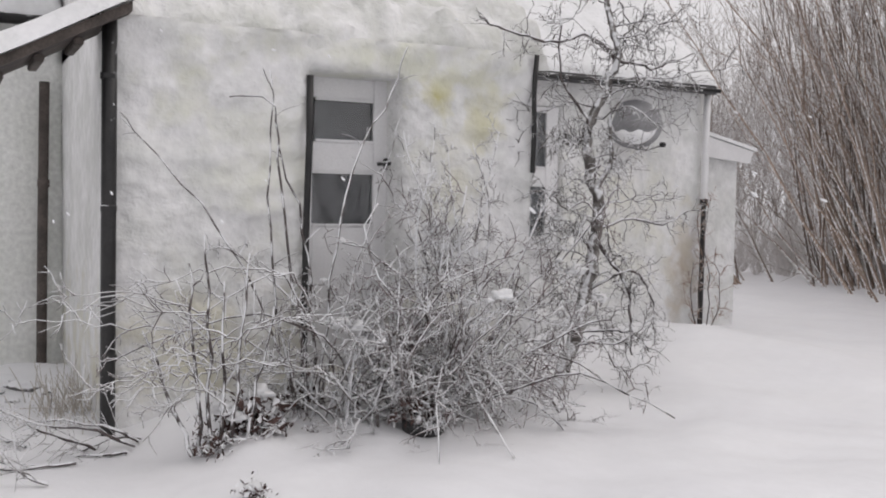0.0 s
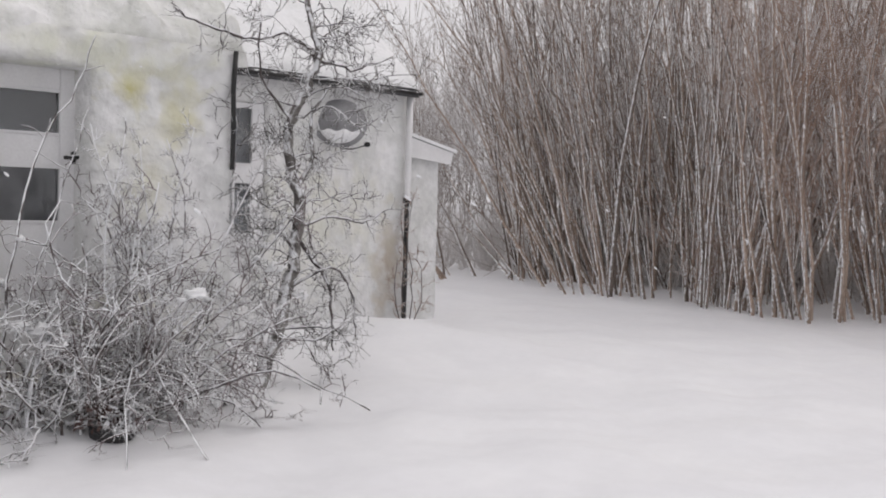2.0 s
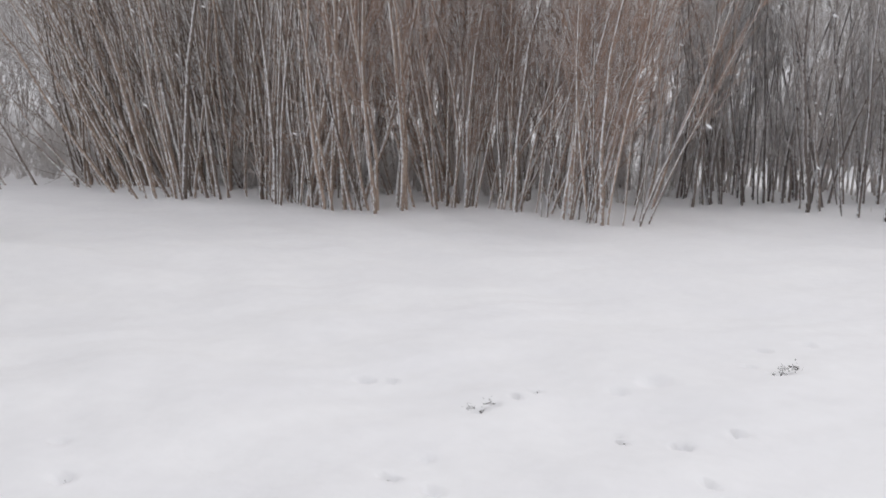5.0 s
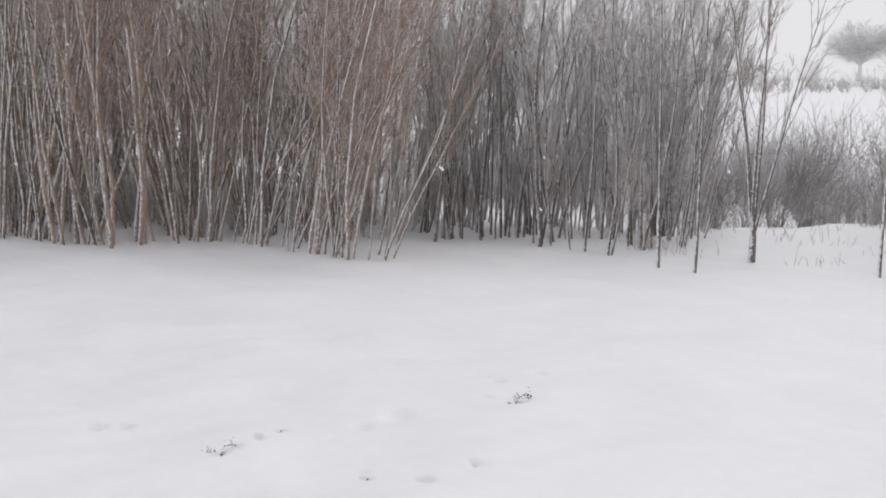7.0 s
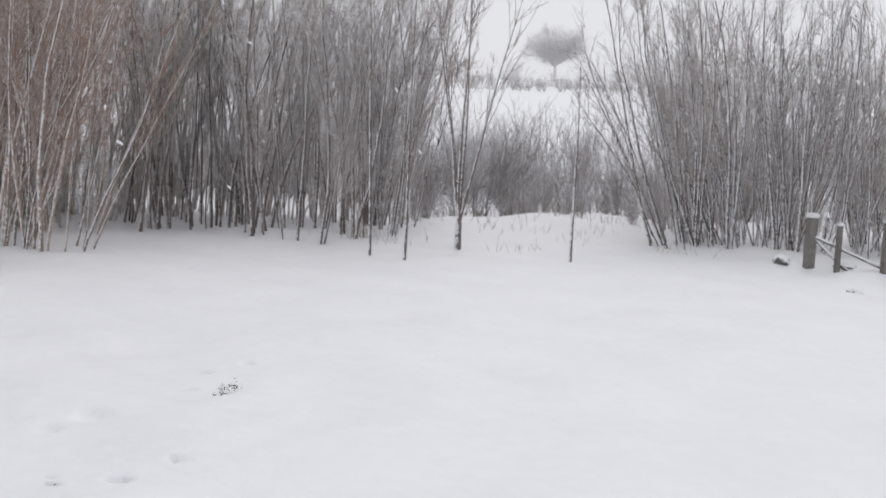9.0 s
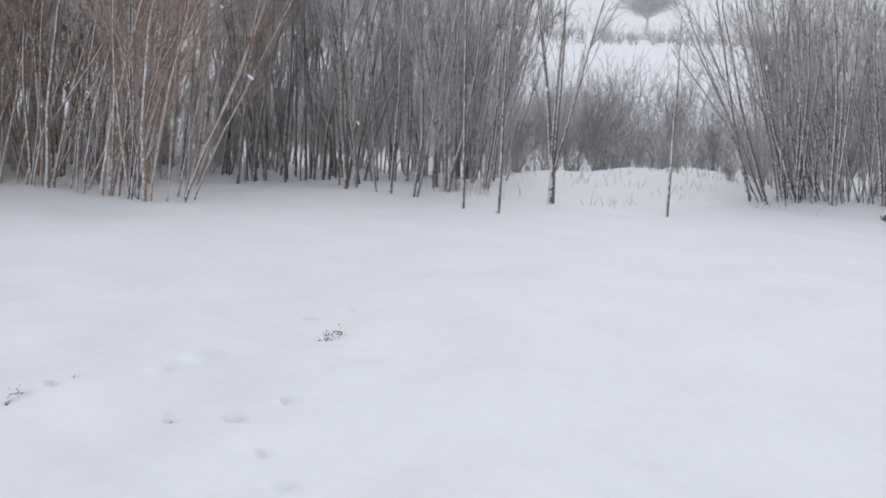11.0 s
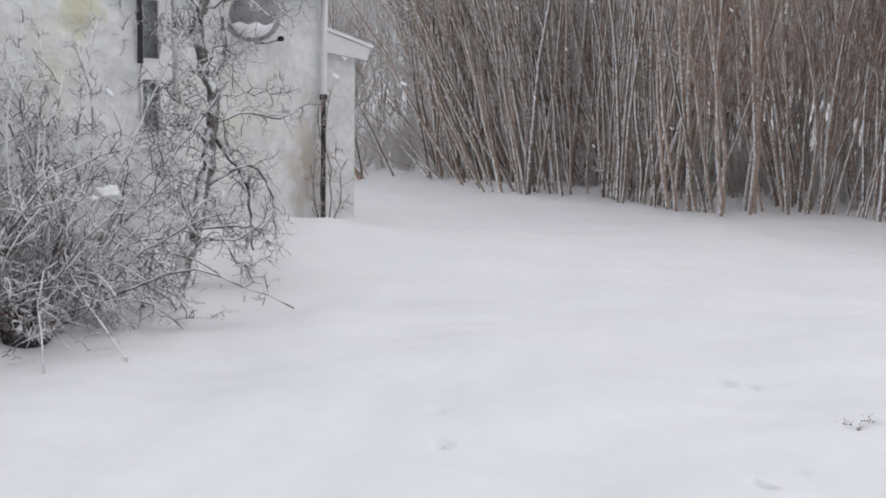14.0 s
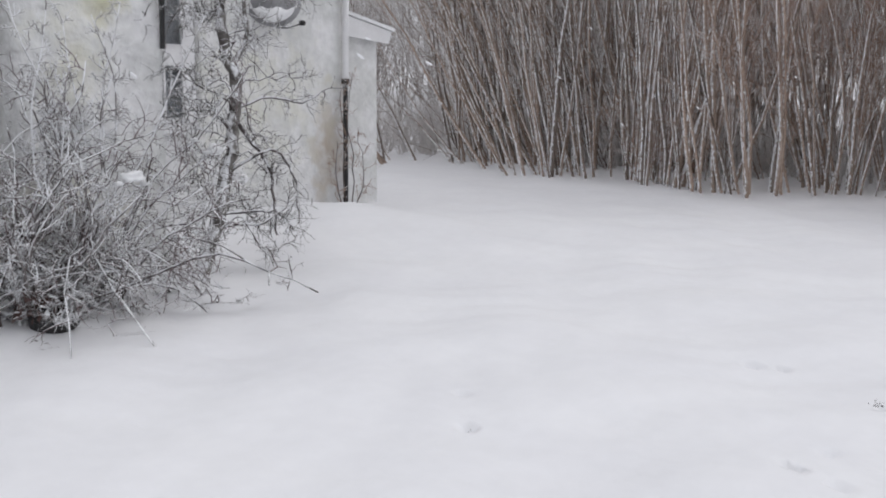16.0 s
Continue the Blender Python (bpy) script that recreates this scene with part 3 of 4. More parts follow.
part("roof_snow", prism([(7.42, 8.52, 2.29), (8.38, 8.52, 2.08), (8.38, 8.52, 2.04), (7.42, 8.52, 2.25)], (0, 2.75, 0)), ROOF_SNOW, shed)


# ---- woody plants ----
def branch_path(rng, pts, wander=0.01):
    """A smooth line through the given points with a little unevenness."""
    p = np.array(pts, float)
    out = []
    for i in range(len(p) - 1):
        a, b = p[max(i - 1, 0)], p[i]
        c, d = p[i + 1], p[min(i + 2, len(p) - 1)]
        for k in range(4):
            t = k / 4
            out.append(0.5 * (2 * b + (c - a) * t + (2 * a - 5 * b + 4 * c - d) * t * t + (3 * b - a - 3 * c + d) * t ** 3) + rng.normal(0, wander, 3))
    return out + [p[-1]]


def coppice(seed, stems, tall, spread, twigs, mat, twig_len=1.0, bark=None, first=0.22, girth=1.0, fork=24, fine=0.0044):
    """A many-stemmed clump: stems from one stool, with a haze of steep twigs."""
    rng = np.random.default_rng(seed)
    ob = thing("coppice_clump", "", "tree")
    haze = ([], [])
    for _ in range(stems):
        a, r = rng.random() * 6.283, 0.40 * rng.random() ** 0.5
        lean = spread * (0.2 + rng.random())
        ln = tall * (0.6 + 0.45 * rng.random())
        way = (math.cos(a) * lean, math.sin(a) * lean, 1)
        for _ in range(6):
            pts = sweep(rng, (r * math.cos(a), r * math.sin(a), -0.3), way, ln, 9, 0.07, 0.03)
            if math.hypot(pts[-1][0], pts[-1][1]) < (0.2 + 1.25 * spread) * pts[-1][2]:
                break
        rad = girth * (0.012 + 0.020 * rng.random() ** 1.7 + (0.010 if rng.random() < 0.12 else 0))
        out = ([], [])
        tube(out, pts, np.linspace(rad, 0.005, 10), 5)
        part("stem", out, bark or BARK, ob)
        twiggy(rng, haze, pts, fine, twigs, twig_len, fork, 0.3, 2, 3, first * (0.35 + 1.2 * rng.random()), 3, 0.18)
    tagged(part("twigwork", haze, mat, ob), kind="stuff")
    return ob


GREY_LABEL = "tall leafless grey-brown coppice clump standing in snow"
RED_LABEL = "tall leafless red-brown coppice clump with dense fine twigs"
protos = {"grey": [coppice(11 + i, 12, 5.8, 0.15, 10, TWIG, 0.9, first=0.30) for i in range(3)],
          "red": [coppice(31 + i, 11, 5.4, 0.21, 20, RED_TWIG, 1.0, first=0.25) for i in range(3)],
          "open": [coppice(111 + i, 9, 5.8, 0.30, 8, BARK, 1.5, None, 0.22, 1.15, 33, 0.0065) for i in range(3)],
          "thin": [coppice(51 + i, 5, 6.4, 0.13, 28, GREY_TWIG, first=0.28, bark=SAP_BARK, girth=1.35) for i in range(3)],
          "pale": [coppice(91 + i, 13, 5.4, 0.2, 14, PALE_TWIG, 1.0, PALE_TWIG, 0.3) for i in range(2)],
          "low": [coppice(71 + i, 11, 4.8, 0.25, 16, GREY_TWIG, 0.8, SAP_BARK, 0.30, 1.1) for i in range(2)]}
used = set()
plant_rng = np.random.default_rng(5)


def plant(kind, x, y, lean_x=0.0, lean_y=0.0, size=1.0):
    """Sets a clump; lean in degrees towards +x and +y."""
    which = protos[kind][int(plant_rng.integers(len(protos[kind])))]
    m = Matrix.Translation((x, y, ground_z(x, y))) @ pose(0, 0, 0, -lean_y, lean_x, 0) @ pose(0, 0, 0, 0, 0, plant_rng.random() * 360) @ Matrix.Scale(size, 4)
    label = {"red": RED_LABEL, "pale": "snow-dusted coppice clump, paled for haze, behind the darker ones"}.get(kind, GREY_LABEL)
    if which.name not in used:
        used.add(which.name)
        which.matrix_basis = m
        ob = which
    else:
        ob = copy_thing(which, m)
    tagged(ob, label, "tree", "hedge of coppice clumps")
    return ob


# the front line of the hedge
for y in [*np.arange(2.7, 10.6, 0.66), 11.3, 12.0, 12.9, 13.9, 15.2]:
    x = 13.2 + 0.5 * math.sin(y * 1.7) + plant_rng.normal(0, 0.2)
    ly = 40 if y > 11.2 else (27 if y > 10.2 else (11 if y > 8.8 else (3 if y > 5.2 else -10)))
    plant("red" if y < 6.5 else ("open" if y > 9.8 else "grey"), x, y + plant_rng.normal(0, 0.12), plant_rng.normal(0, 4), ly + plant_rng.normal(0, 3.5), 1.22 if y > 6 else 1.05)
for k in range(17):
    y = 2.4 + 0.64 * (k + plant_rng.random())
    x = 14.0 + 2.8 * plant_rng.random()
    ly = 16 if y > 12.5 else (8 if y > 10 else (1 if y > 5 else -4))
    plant("red" if y < 7.5 and plant_rng.random() < 0.7 else "grey", x, y, plant_rng.normal(0, 4), ly + plant_rng.normal(0, 5), (1.2 if y > 6 else 1.0) + 0.2 * plant_rng.random())
for k in range(5):
    plant("grey", 13.9 + 2.6 * plant_rng.random(), 7.4 + 1.0 * (k + plant_rng.random()), plant_rng.normal(0, 4), 12 + plant_rng.normal(0, 6), 1.2)
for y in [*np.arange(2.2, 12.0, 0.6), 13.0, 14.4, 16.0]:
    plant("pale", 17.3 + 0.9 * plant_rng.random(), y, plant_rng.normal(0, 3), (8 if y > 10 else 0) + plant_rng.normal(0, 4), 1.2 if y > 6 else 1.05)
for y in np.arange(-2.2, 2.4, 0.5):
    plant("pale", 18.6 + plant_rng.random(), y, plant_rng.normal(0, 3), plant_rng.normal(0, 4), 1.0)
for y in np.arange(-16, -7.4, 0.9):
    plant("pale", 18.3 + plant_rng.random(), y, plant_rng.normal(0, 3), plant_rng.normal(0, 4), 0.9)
# the thinner stretch towards the gap
for x, y in ((15.8, 1.9), (16.2, 1.65), (15.4, 0.25), (14.75, -0.4), (15.5, -1.05), (15.8, -1.7), (17.0, 1.2), (17.7, 0.6), (17.2, -0.5), (18.2, 1.8), (18.6, -0.9), (17.0, 2.4), (16.6, -1.9)):
    plant("thin", x, y, plant_rng.normal(0, 3), plant_rng.normal(-1, 4), 0.9)
for k in range(6):
    plant("thin", 16.2 + 3 * plant_rng.random(), -2.0 + 4.6 * plant_rng.random(), plant_rng.normal(0, 3), plant_rng.normal(-1, 4), 0.9)
# beyond the gap
for x, y, ly in ((15.3, -6.3, 12), (15.3, -6.9, 8), (15.5, -7.6, 5), (15.4, -8.3, 2), (15.8, -9.0, 0), (16.4, -7.3, 8), (16.8, -8.2, 2), (17.2, -9.2, 0), (16.2, -10.0, -2),
                 (15.4, -10.2, -3), (15.0, -11.3, 0), (16.2, -11.9, 2), (15.6, -13.0, 0), (16.8, -13.6, 0), (15.2, -14.4, 0), (16.0, -6.8, 12), (16.3, -8.6, 3), (17.5, -7.8, 3), (17.0, -10.8, 0)):
    plant("low", x, y, plant_rng.normal(0, 3), ly + plant_rng.normal(0, 4), 1.04 if x < 16 else 0.9)


def sapling(x, y, tall, lean, seed, label):
    rng = np.random.default_rng(seed)
    ob = thing("sapling", label, "tree", (x, y, ground_z(x, y)), "saplings by the gap")
    pts = sweep(rng, (0, 0, -0.1), (0, lean, 1), tall, 10, 0.02, 0.0)
    out = ([], [])
    tube(out, pts, np.linspace(0.024, 0.007, 11), 7)
    part("trunk", out, SAP_BARK, ob)
    tw = ([], [])
    twiggy(rng, tw, pts, 0.005, 12, 0.35, 35, 0.4, 1, 3, 0.45)
    tagged(part("twigwork", tw, TWIG, ob), kind="stuff")
    return ob


sapling(12.95, -1.2, 4.2, 0.0, 1, "slim bare young tree in snow")
sapling(12.42, -1.59, 2.4, -0.03, 2, "slim bare young tree in snow")
sapling(13.09, -3.94, 2.75, 0.055, 3, "slim bare young tree standing alone in the gap")
vase = thing("young_tree", "bare young tree that forks low into upright stems", "tree", (14.27, -2.58, ground_z(14.27, -2.58)))
rng = np.random.default_rng(8)
o = ([], [])
tube(o, [(0, 0, -0.1), (0, 0, 0.15), (0.01, 0, 0.4)], [0.055, 0.05, 0.045], 8)
part("trunk", o, SAP_BARK, vase)
tw = ([], [])
for ly, lx, ln in ((0.20, 0.05, 3.3), (0.07, -0.1, 3.7), (-0.03, 0.1, 3.9), (-0.20, 0.0, 3.4), (0.12, 0.15, 3.2)):
    pts = sweep(rng, (0, 0, 0.36), (lx, ly, 1), ln, 9, 0.025, 0.06)
    o = ([], [])
    tube(o, pts, np.linspace(0.026, 0.005, 10), 6)
    part("stem", o, SAP_BARK, vase)
    twiggy(rng, tw, pts, 0.006, 9, 0.95, 24, 0.25, 2, 3, 0.35, 4, 0.08)
tagged(part("twigwork", tw, TWIG, vase), kind="stuff")


# ---- plants against the cottage ----
def snow_lump(parent, x, y, z, r, flat=0.55):
    """An uneven lump of snow caught in branches."""
    bm = bmesh.new()
    bmesh.ops.create_icosphere(bm, subdivisions=3, radius=1)
    for v in bm.verts:
        k = 1 + 0.75 * noise.noise(v.co * 1.5 + Vector((x * 9, z * 9, y * 9))) + 0.45 * noise.noise(v.co * 4 + Vector((z * 5, 0, x * 5)))
        v.co = Vector((x + v.co.x * r * 1.25 * k, y + v.co.y * r * k, z + v.co.z * r * (flat if v.co.z > 0 else 0.7 * flat) * k))
    for f in bm.faces:
        f.smooth = True
    return part("snow_clump", bm, ROOF_SNOW, parent)


def frosted_bush():
    rng = np.random.default_rng(21)
    ob = thing("thorn_bush", "dense leafless thorn bush crusted with frost and snow", "bush", (2.52, 5.55, ground_z(2.52, 5.55)))
    tw, inner, perches = ([], []), ([], []), []
    for i in range(66):
        a = rng.random() * 6.283
        lean = 0.12 + 1.2 * rng.random() ** 1.3
        ln = 0.85 + 0.55 * rng.random() + (0.55 if lean < 0.35 else 0)
        start = (rng.normal(0.02, 0.33), rng.normal(0, 0.10), -0.05)
        pts = sweep(rng, start, (math.cos(a) * lean, math.sin(a) * lean * 0.5, 1), ln, 9, 0.25, -0.55)
        o = ([], [])
        tube(o, pts, np.linspace(0.0095, 0.0045, 10), 5)
        part("branch", o, FROST if i % 2 else DARKSTEM, ob)
        perches += [p for p in pts if 0.45 < p[2] < 1.15]
        twiggy(rng, tw if i % 2 else inner, pts, 0.0056, 10, 0.36, 66, -0.08, 3, 3, 0.12, 4, 0.42)
    for i in range(16):
        a = -1.57 + rng.normal(0, 0.9)
        pts = sweep(rng, (rng.normal(0.05, 0.25), -0.05, 0.12), (math.cos(a), math.sin(a), 0.9), 0.5 + 0.3 * rng.random(), 8, 0.18, -3.2)
        pts = [np.array((q[0], q[1], max(q[2], 0.02))) for q in pts]
        o = ([], [])
        tube(o, pts, np.linspace(0.008, 0.004, 9), 5)
        part("branch", o, FROST, ob)
        twiggy(rng, tw, pts, 0.0048, 9, 0.2, 60, -0.2, 2, 3, 0.2, 3, 0.3)
    for i in range(10):
        pts = sweep(rng, (rng.normal(0.30, 0.2), rng.normal(0, 0.1), 0.75), (rng.normal(0, 0.12), rng.normal(0, 0.1), 1), 0.6 + 0.5 * rng.random(), 8, 0.10, 0.1)
        o = ([], [])
        tube(o, pts, np.linspace(0.0065, 0.003, 9), 5)
        part("branch", o, FROST, ob)
        twiggy(rng, tw, pts, 0.0042, 16, 0.17, 50, 0.1, 2, 3, 0.1, 3, 0.3)
    for k in rng.choice(len(perches), 22, replace=False):
        x, y, z = perches[int(k)]
        snow_lump(ob, x, y, z + 0.012, 0.016 + 0.034 * rng.random() ** 2, 0.75)
    # twigs that would leave the bush or sink into the snow bend back
    for out in (tw, inner):
        out[0][:] = [(x, y if y > -0.75 else -0.75 + 0.25 * (y + 0.75), max(z, -0.03)) for x, y, z in out[0]]
    tagged(part("inner_twigwork", inner, THORN, ob), kind="stuff")
    tagged(part("twigwork", tw, FROST, ob), kind="stuff")
    return ob


def cane_shrub(name, label, x, y, canes, seed, mat, twigs=7, length=0.4, depth=2, angle=50, wander=0.2, twig_mat=None, bark=None, thick=0.02, segs=4, fine=0.0050):
    """A loose shrub: each cane is a line of points from the base."""
    rng = np.random.default_rng(seed)
    z = ground_z(x, y)
    ob = thing(name, label, "bush", (x, y, z))
    tw = ([], [])
    for r, pts in canes:
        p = branch_path(rng, [(a - x, b - y, c - z) for a, b, c in pts], 0.010)
        o = ([], [])
        tube(o, p, np.linspace(r, r * 0.35, len(p)), 6)
        part("cane", o, bark if bark and r > thick else mat, ob)
        twiggy(rng, tw, p, fine, twigs, length, angle, 0.05, depth, 3, 0.2, segs, wander)
    tagged(part("twigwork", tw, twig_mat or FROST, ob), kind="stuff")
    return ob


frosted_bush()
rs = np.random.default_rng(33)
spray = []
for i in range(15):
    side = 1 if i % 3 == 0 else -1
    run, z0 = 0.35 + 0.6 * rs.random(), 0.25 + 0.6 * rs.random()
    bx, by = 1.30 + rs.normal(0, 0.07), 5.33 + rs.normal(0, 0.05)
    dy, lift, k = rs.normal(-0.05, 0.25), rs.normal(0.08, 0.10), rs.normal(0, 0.03, 3)
    spray.append((0.0062, [(bx, by, z0), (bx + 0.3 * side * run, by + 0.3 * dy, z0 + 0.7 * lift + k[0]), (bx + 0.65 * side * run, by + 0.7 * dy, z0 + lift + k[1]),
                           (bx + side * run, by + dy, z0 + 0.6 * lift + k[2])]))
for dx, lean, hh in ((-0.07, -0.06, 1.05), (0.04, 0.02, 0.95), (0.10, 0.10, 1.10), (-0.02, -0.03, 1.2), (0.16, 0.18, 0.8), (-0.12, -0.25, 0.7)):
    spray.append((0.0130, [(1.30 + dx, 5.30, 0), (1.30 + dx + 0.4 * lean, 5.31, 0.45 * hh), (1.30 + dx + lean, 5.33, hh)]))
for pts in ([(1.96, 5.6, 0.62), (1.75, 5.5, 0.95), (1.45, 5.4, 1.02), (1.15, 5.35, 0.98), (0.85, 5.3, 0.93)],
            [(1.95, 5.6, 0.75), (1.80, 5.5, 0.98), (1.60, 5.45, 0.95), (1.30, 5.4, 0.80), (0.80, 5.3, 0.45)]):
    spray.append((0.0075, pts))
cane_shrub("loose_shrub", "loose arching bare shrub edged with frost", 1.32, 5.33, spray, 41, FROST, 7, 0.26, 2, 45, 0.22, None, DARKSTEM, 0.012)
cane_shrub("tall_canes", "tall thin dark bare canes against the white wall", 1.97, 5.75, [
    (0.010, [(1.96, 5.75, 0), (1.80, 5.78, 0.7), (1.76, 5.8, 1.4), (1.75, 5.8, 2.17)]),
    (0.010, [(2.0, 5.75, 0), (1.93, 5.78, 0.7), (1.82, 5.8, 1.5), (1.77, 5.8, 1.95), (1.52, 5.85, 2.0)]),
    (0.012, [(2.02, 5.75, 0), (2.02, 5.78, 0.6), (1.97, 5.8, 1.2), (1.80, 5.8, 1.75)]),
    (0.008, [(1.96, 5.72, 0), (1.66, 5.75, 0.85), (1.35, 5.8, 1.35), (0.90, 5.85, 1.85)]),
    (0.010, [(2.03, 5.75, 0), (2.15, 5.78, 0.9), (2.3, 5.85, 1.6), (2.62, 5.95, 2.1), (2.7, 5.9, 2.4)]),
    (0.008, [(2.0, 5.72, 0), (2.25, 5.75, 0.8), (2.5, 5.85, 1.5), (2.66, 5.9, 1.95)])], 43, DARKSTEM, 3, 0.25, 1)
# the twisted fruit tree
TRUNK = [(4.02, 6.12, -0.06), (4.15, 6.14, 0.22), (4.27, 6.15, 0.51), (4.34, 6.15, 0.81), (4.39, 6.15, 1.11), (4.43, 6.15, 1.41), (4.34, 6.15, 1.66), (4.31, 6.15, 1.92),
         (4.38, 6.15, 2.13), (4.50, 6.15, 2.31), (4.58, 6.15, 2.53), (4.52, 6.15, 2.73), (4.46, 6.15, 2.94)]
limbs = []
ft = np.random.default_rng(61)
for z in np.linspace(0.30, 2.9, 34):
    bx = float(np.interp(z, [p[2] for p in TRUNK], [p[0] for p in TRUNK]))
    sg = 1 if ft.random() < 0.55 else -1
    ln = 0.28 + 0.42 * ft.random()
    dy, dz = ft.normal(-0.08, 0.22), ft.normal(0.02, 0.10) - (0.10 if z < 0.9 else 0.0)
    k = ft.normal(0, 0.05, 3)
    limbs.append((0.0075, [(bx, 6.14, z), (bx + sg * ln * 0.3, 6.14 + dy * 0.5, z + k[0] + 0.06), (bx + sg * ln * 0.6, 6.14 + dy * 0.8, z + dz * 0.5 + k[1]),
                           (bx + sg * ln, 6.14 + dy, max(0.22, z + dz + k[2]))]))
cane_shrub("bare_fruit_tree", "twisted bare fruit tree with snow along its knobbly twigs", 4.06, 6.10, [
    (0.062, TRUNK),
    (0.019, [(4.56, 6.15, 2.50), (4.26, 6.1, 2.64), (4.06, 6.1, 2.60), (3.77, 6.05, 2.57), (3.48, 6.0, 2.61), (3.26, 5.95, 2.66)]),
    (0.014, [(4.58, 6.15, 2.5), (4.85, 6.1, 2.45), (5.0, 6.05, 2.5), (5.21, 6.0, 2.6)]),
    (0.014, [(4.33, 6.15, 1.84), (4.22, 6.1, 2.1), (4.0, 6.05, 2.3), (3.95, 6.0, 2.75)]),
    (0.022, [(4.40, 6.15, 1.50), (4.50, 6.1, 1.75), (4.46, 6.08, 2.0), (4.62, 6.05, 2.3)]),
    (0.018, [(4.40, 6.15, 1.15), (4.52, 6.08, 0.95), (4.64, 6.05, 0.75), (4.68, 6.05, 0.45), (4.70, 6.05, 0.25)]),
    (0.014, [(4.42, 6.15, 1.2), (4.70, 6.1, 1.3), (4.95, 6.05, 1.25), (5.15, 6.0, 1.35)]),
    (0.013, [(4.40, 6.15, 1.0), (4.2, 6.1, 1.2), (3.95, 6.05, 1.2)]),
    (0.013, [(4.34, 6.15, 0.75), (4.62, 6.0, 0.9), (4.82, 6.0, 0.72), (4.88, 6.0, 0.42)]),
    (0.012, [(4.26, 6.13, 0.45), (4.55, 6.05, 0.45), (4.72, 6.0, 0.40), (4.82, 6.0, 0.28)]),
    (0.013, [(4.20, 6.12, 0.35), (4.5, 6.0, 0.36), (4.70, 6.0, 0.44), (4.86, 6.0, 0.55)]),
    (0.012, [(4.15, 6.12, 0.25), (3.9, 5.9, 0.40), (3.6, 5.8, 0.30), (3.4, 5.7, 0.10)])] + limbs, 48, DARKSTEM, 13, 0.30, 2, 62, 0.32, FRUIT_TWIG, FRUIT_BARK, 0.02, 5, 0.0044)


rs2 = np.random.default_rng(67)
cane_shrub("low_hedge_shrub", "low red-brown bare shrub in front of the coppice", 12.85, 7.5, [
    (0.012, [(12.85 + a, 7.5 + b, 0), (12.85 + 1.6 * a, 7.5 + 2.2 * b, 0.6 * h), (12.85 + 2.0 * a, 7.5 + 3.4 * b, h)])
    for a, b, h in [(rs2.normal(0, 0.12), rs2.normal(0, 0.16), 0.8 + 0.8 * rs2.random()) for _ in range(12)]], 68, BARK, 14, 0.5, 2, 38, 0.14, RED_TWIG)


def leaf_clump(name, label, x, y, size, count, seed, mat=None):
    """A heap of curled dead leaves."""
    rng = np.random.default_rng(seed)
    v, f = [], []
    for _ in range(int(count * 2.2)):
        c = rng.normal(0, size * 0.42, 3)
        c[2] = abs(c[2]) * 1.1
        u, w = unit(rng.normal(0, 1, 3)), unit(rng.normal(0, 1, 3))
        s = size * (0.10 + 0.13 * rng.random())
        b = len(v)
        bend = np.cross(u, w) * s * 0.4
        v += [(c - u * s).tolist(), (c + w * s * 0.5 + bend).tolist(), (c + u * s).tolist(), (c - w * s * 0.5 + bend).tolist()]
        f += [(b, b + 1, b + 2), (b, b + 2, b + 3)]
    ob = thing(name, label, "plant", (x, y, ground_z(x, y) - size * 0.05))
    tagged(part("withered_leaves", (v, f), mat or DEAD, ob), kind="stuff")
    return ob


leaf_clump("dead_plant", "withered dark brown plant capped with snow", 1.30, 5.30, 0.13, 130, 1)
leaf_clump("dead_plant", "withered reddish brown plant capped with snow", 1.55, 5.42, 0.20, 260, 2)
leaf_clump("dead_plant", "withered brown plant under the bush", 2.06, 6.02, 0.16, 150, 3)
leaf_clump("dead_plant", "small withered plant poking out of snow", 2.23, 5.80, 0.09, 60, 4)
leaf_clump("dead_plant", "small withered plant poking out of snow", 1.92, 5.46, 0.06, 40, 5)
leaf_clump("dead_plant", "dark withered plant in the snow", 1.29, 4.50, 0.09, 70, 6)
for i, (x, y, s) in enumerate(((5.56, 0.18, 0.03), (5.59, 0.09, 0.028), (5.62, 0.15, 0.018), (4.42, 1.41, 0.028), (4.28, 0.70, 0.016), (4.47, 1.385, 0.020), (3.47, 1.43, 0.040), (5.53, 0.14, 0.03), (4.36, 1.45, 0.018), (4.66, 1.31, 0.012), (4.84, 1.27, 0.012), (4.34, 0.46, 0.012), (6.2, 0.29, 0.012), (5.78, 0.33, 0.012), (3.0, 2.58, 0.012), (4.74, 2.17, 0.012))):
    leaf_clump("dead_leaf_scrap", "dark scrap of dead leaf lying in snow", x, y, 1.5 * s, 16, 60 + i, SCRAP).location.z += 0.014


heap = thing("snow_heap", "small heaps of snow lying on withered plants", "snow", (0, 0, 0))
for x, y, dz, r in ((1.38, 5.36, 0.17, 0.06), (1.44, 5.32, 0.11, 0.045), (1.57, 5.42, 0.20, 0.065), (1.64, 5.46, 0.12, 0.045), (1.50, 5.38, 0.15, 0.04), (2.06, 6.0, 0.16, 0.05), (1.30, 4.52, 0.05, 0.035)):
    snow_lump(heap, x, y, ground_z(x, y) + dz, r, 0.6)


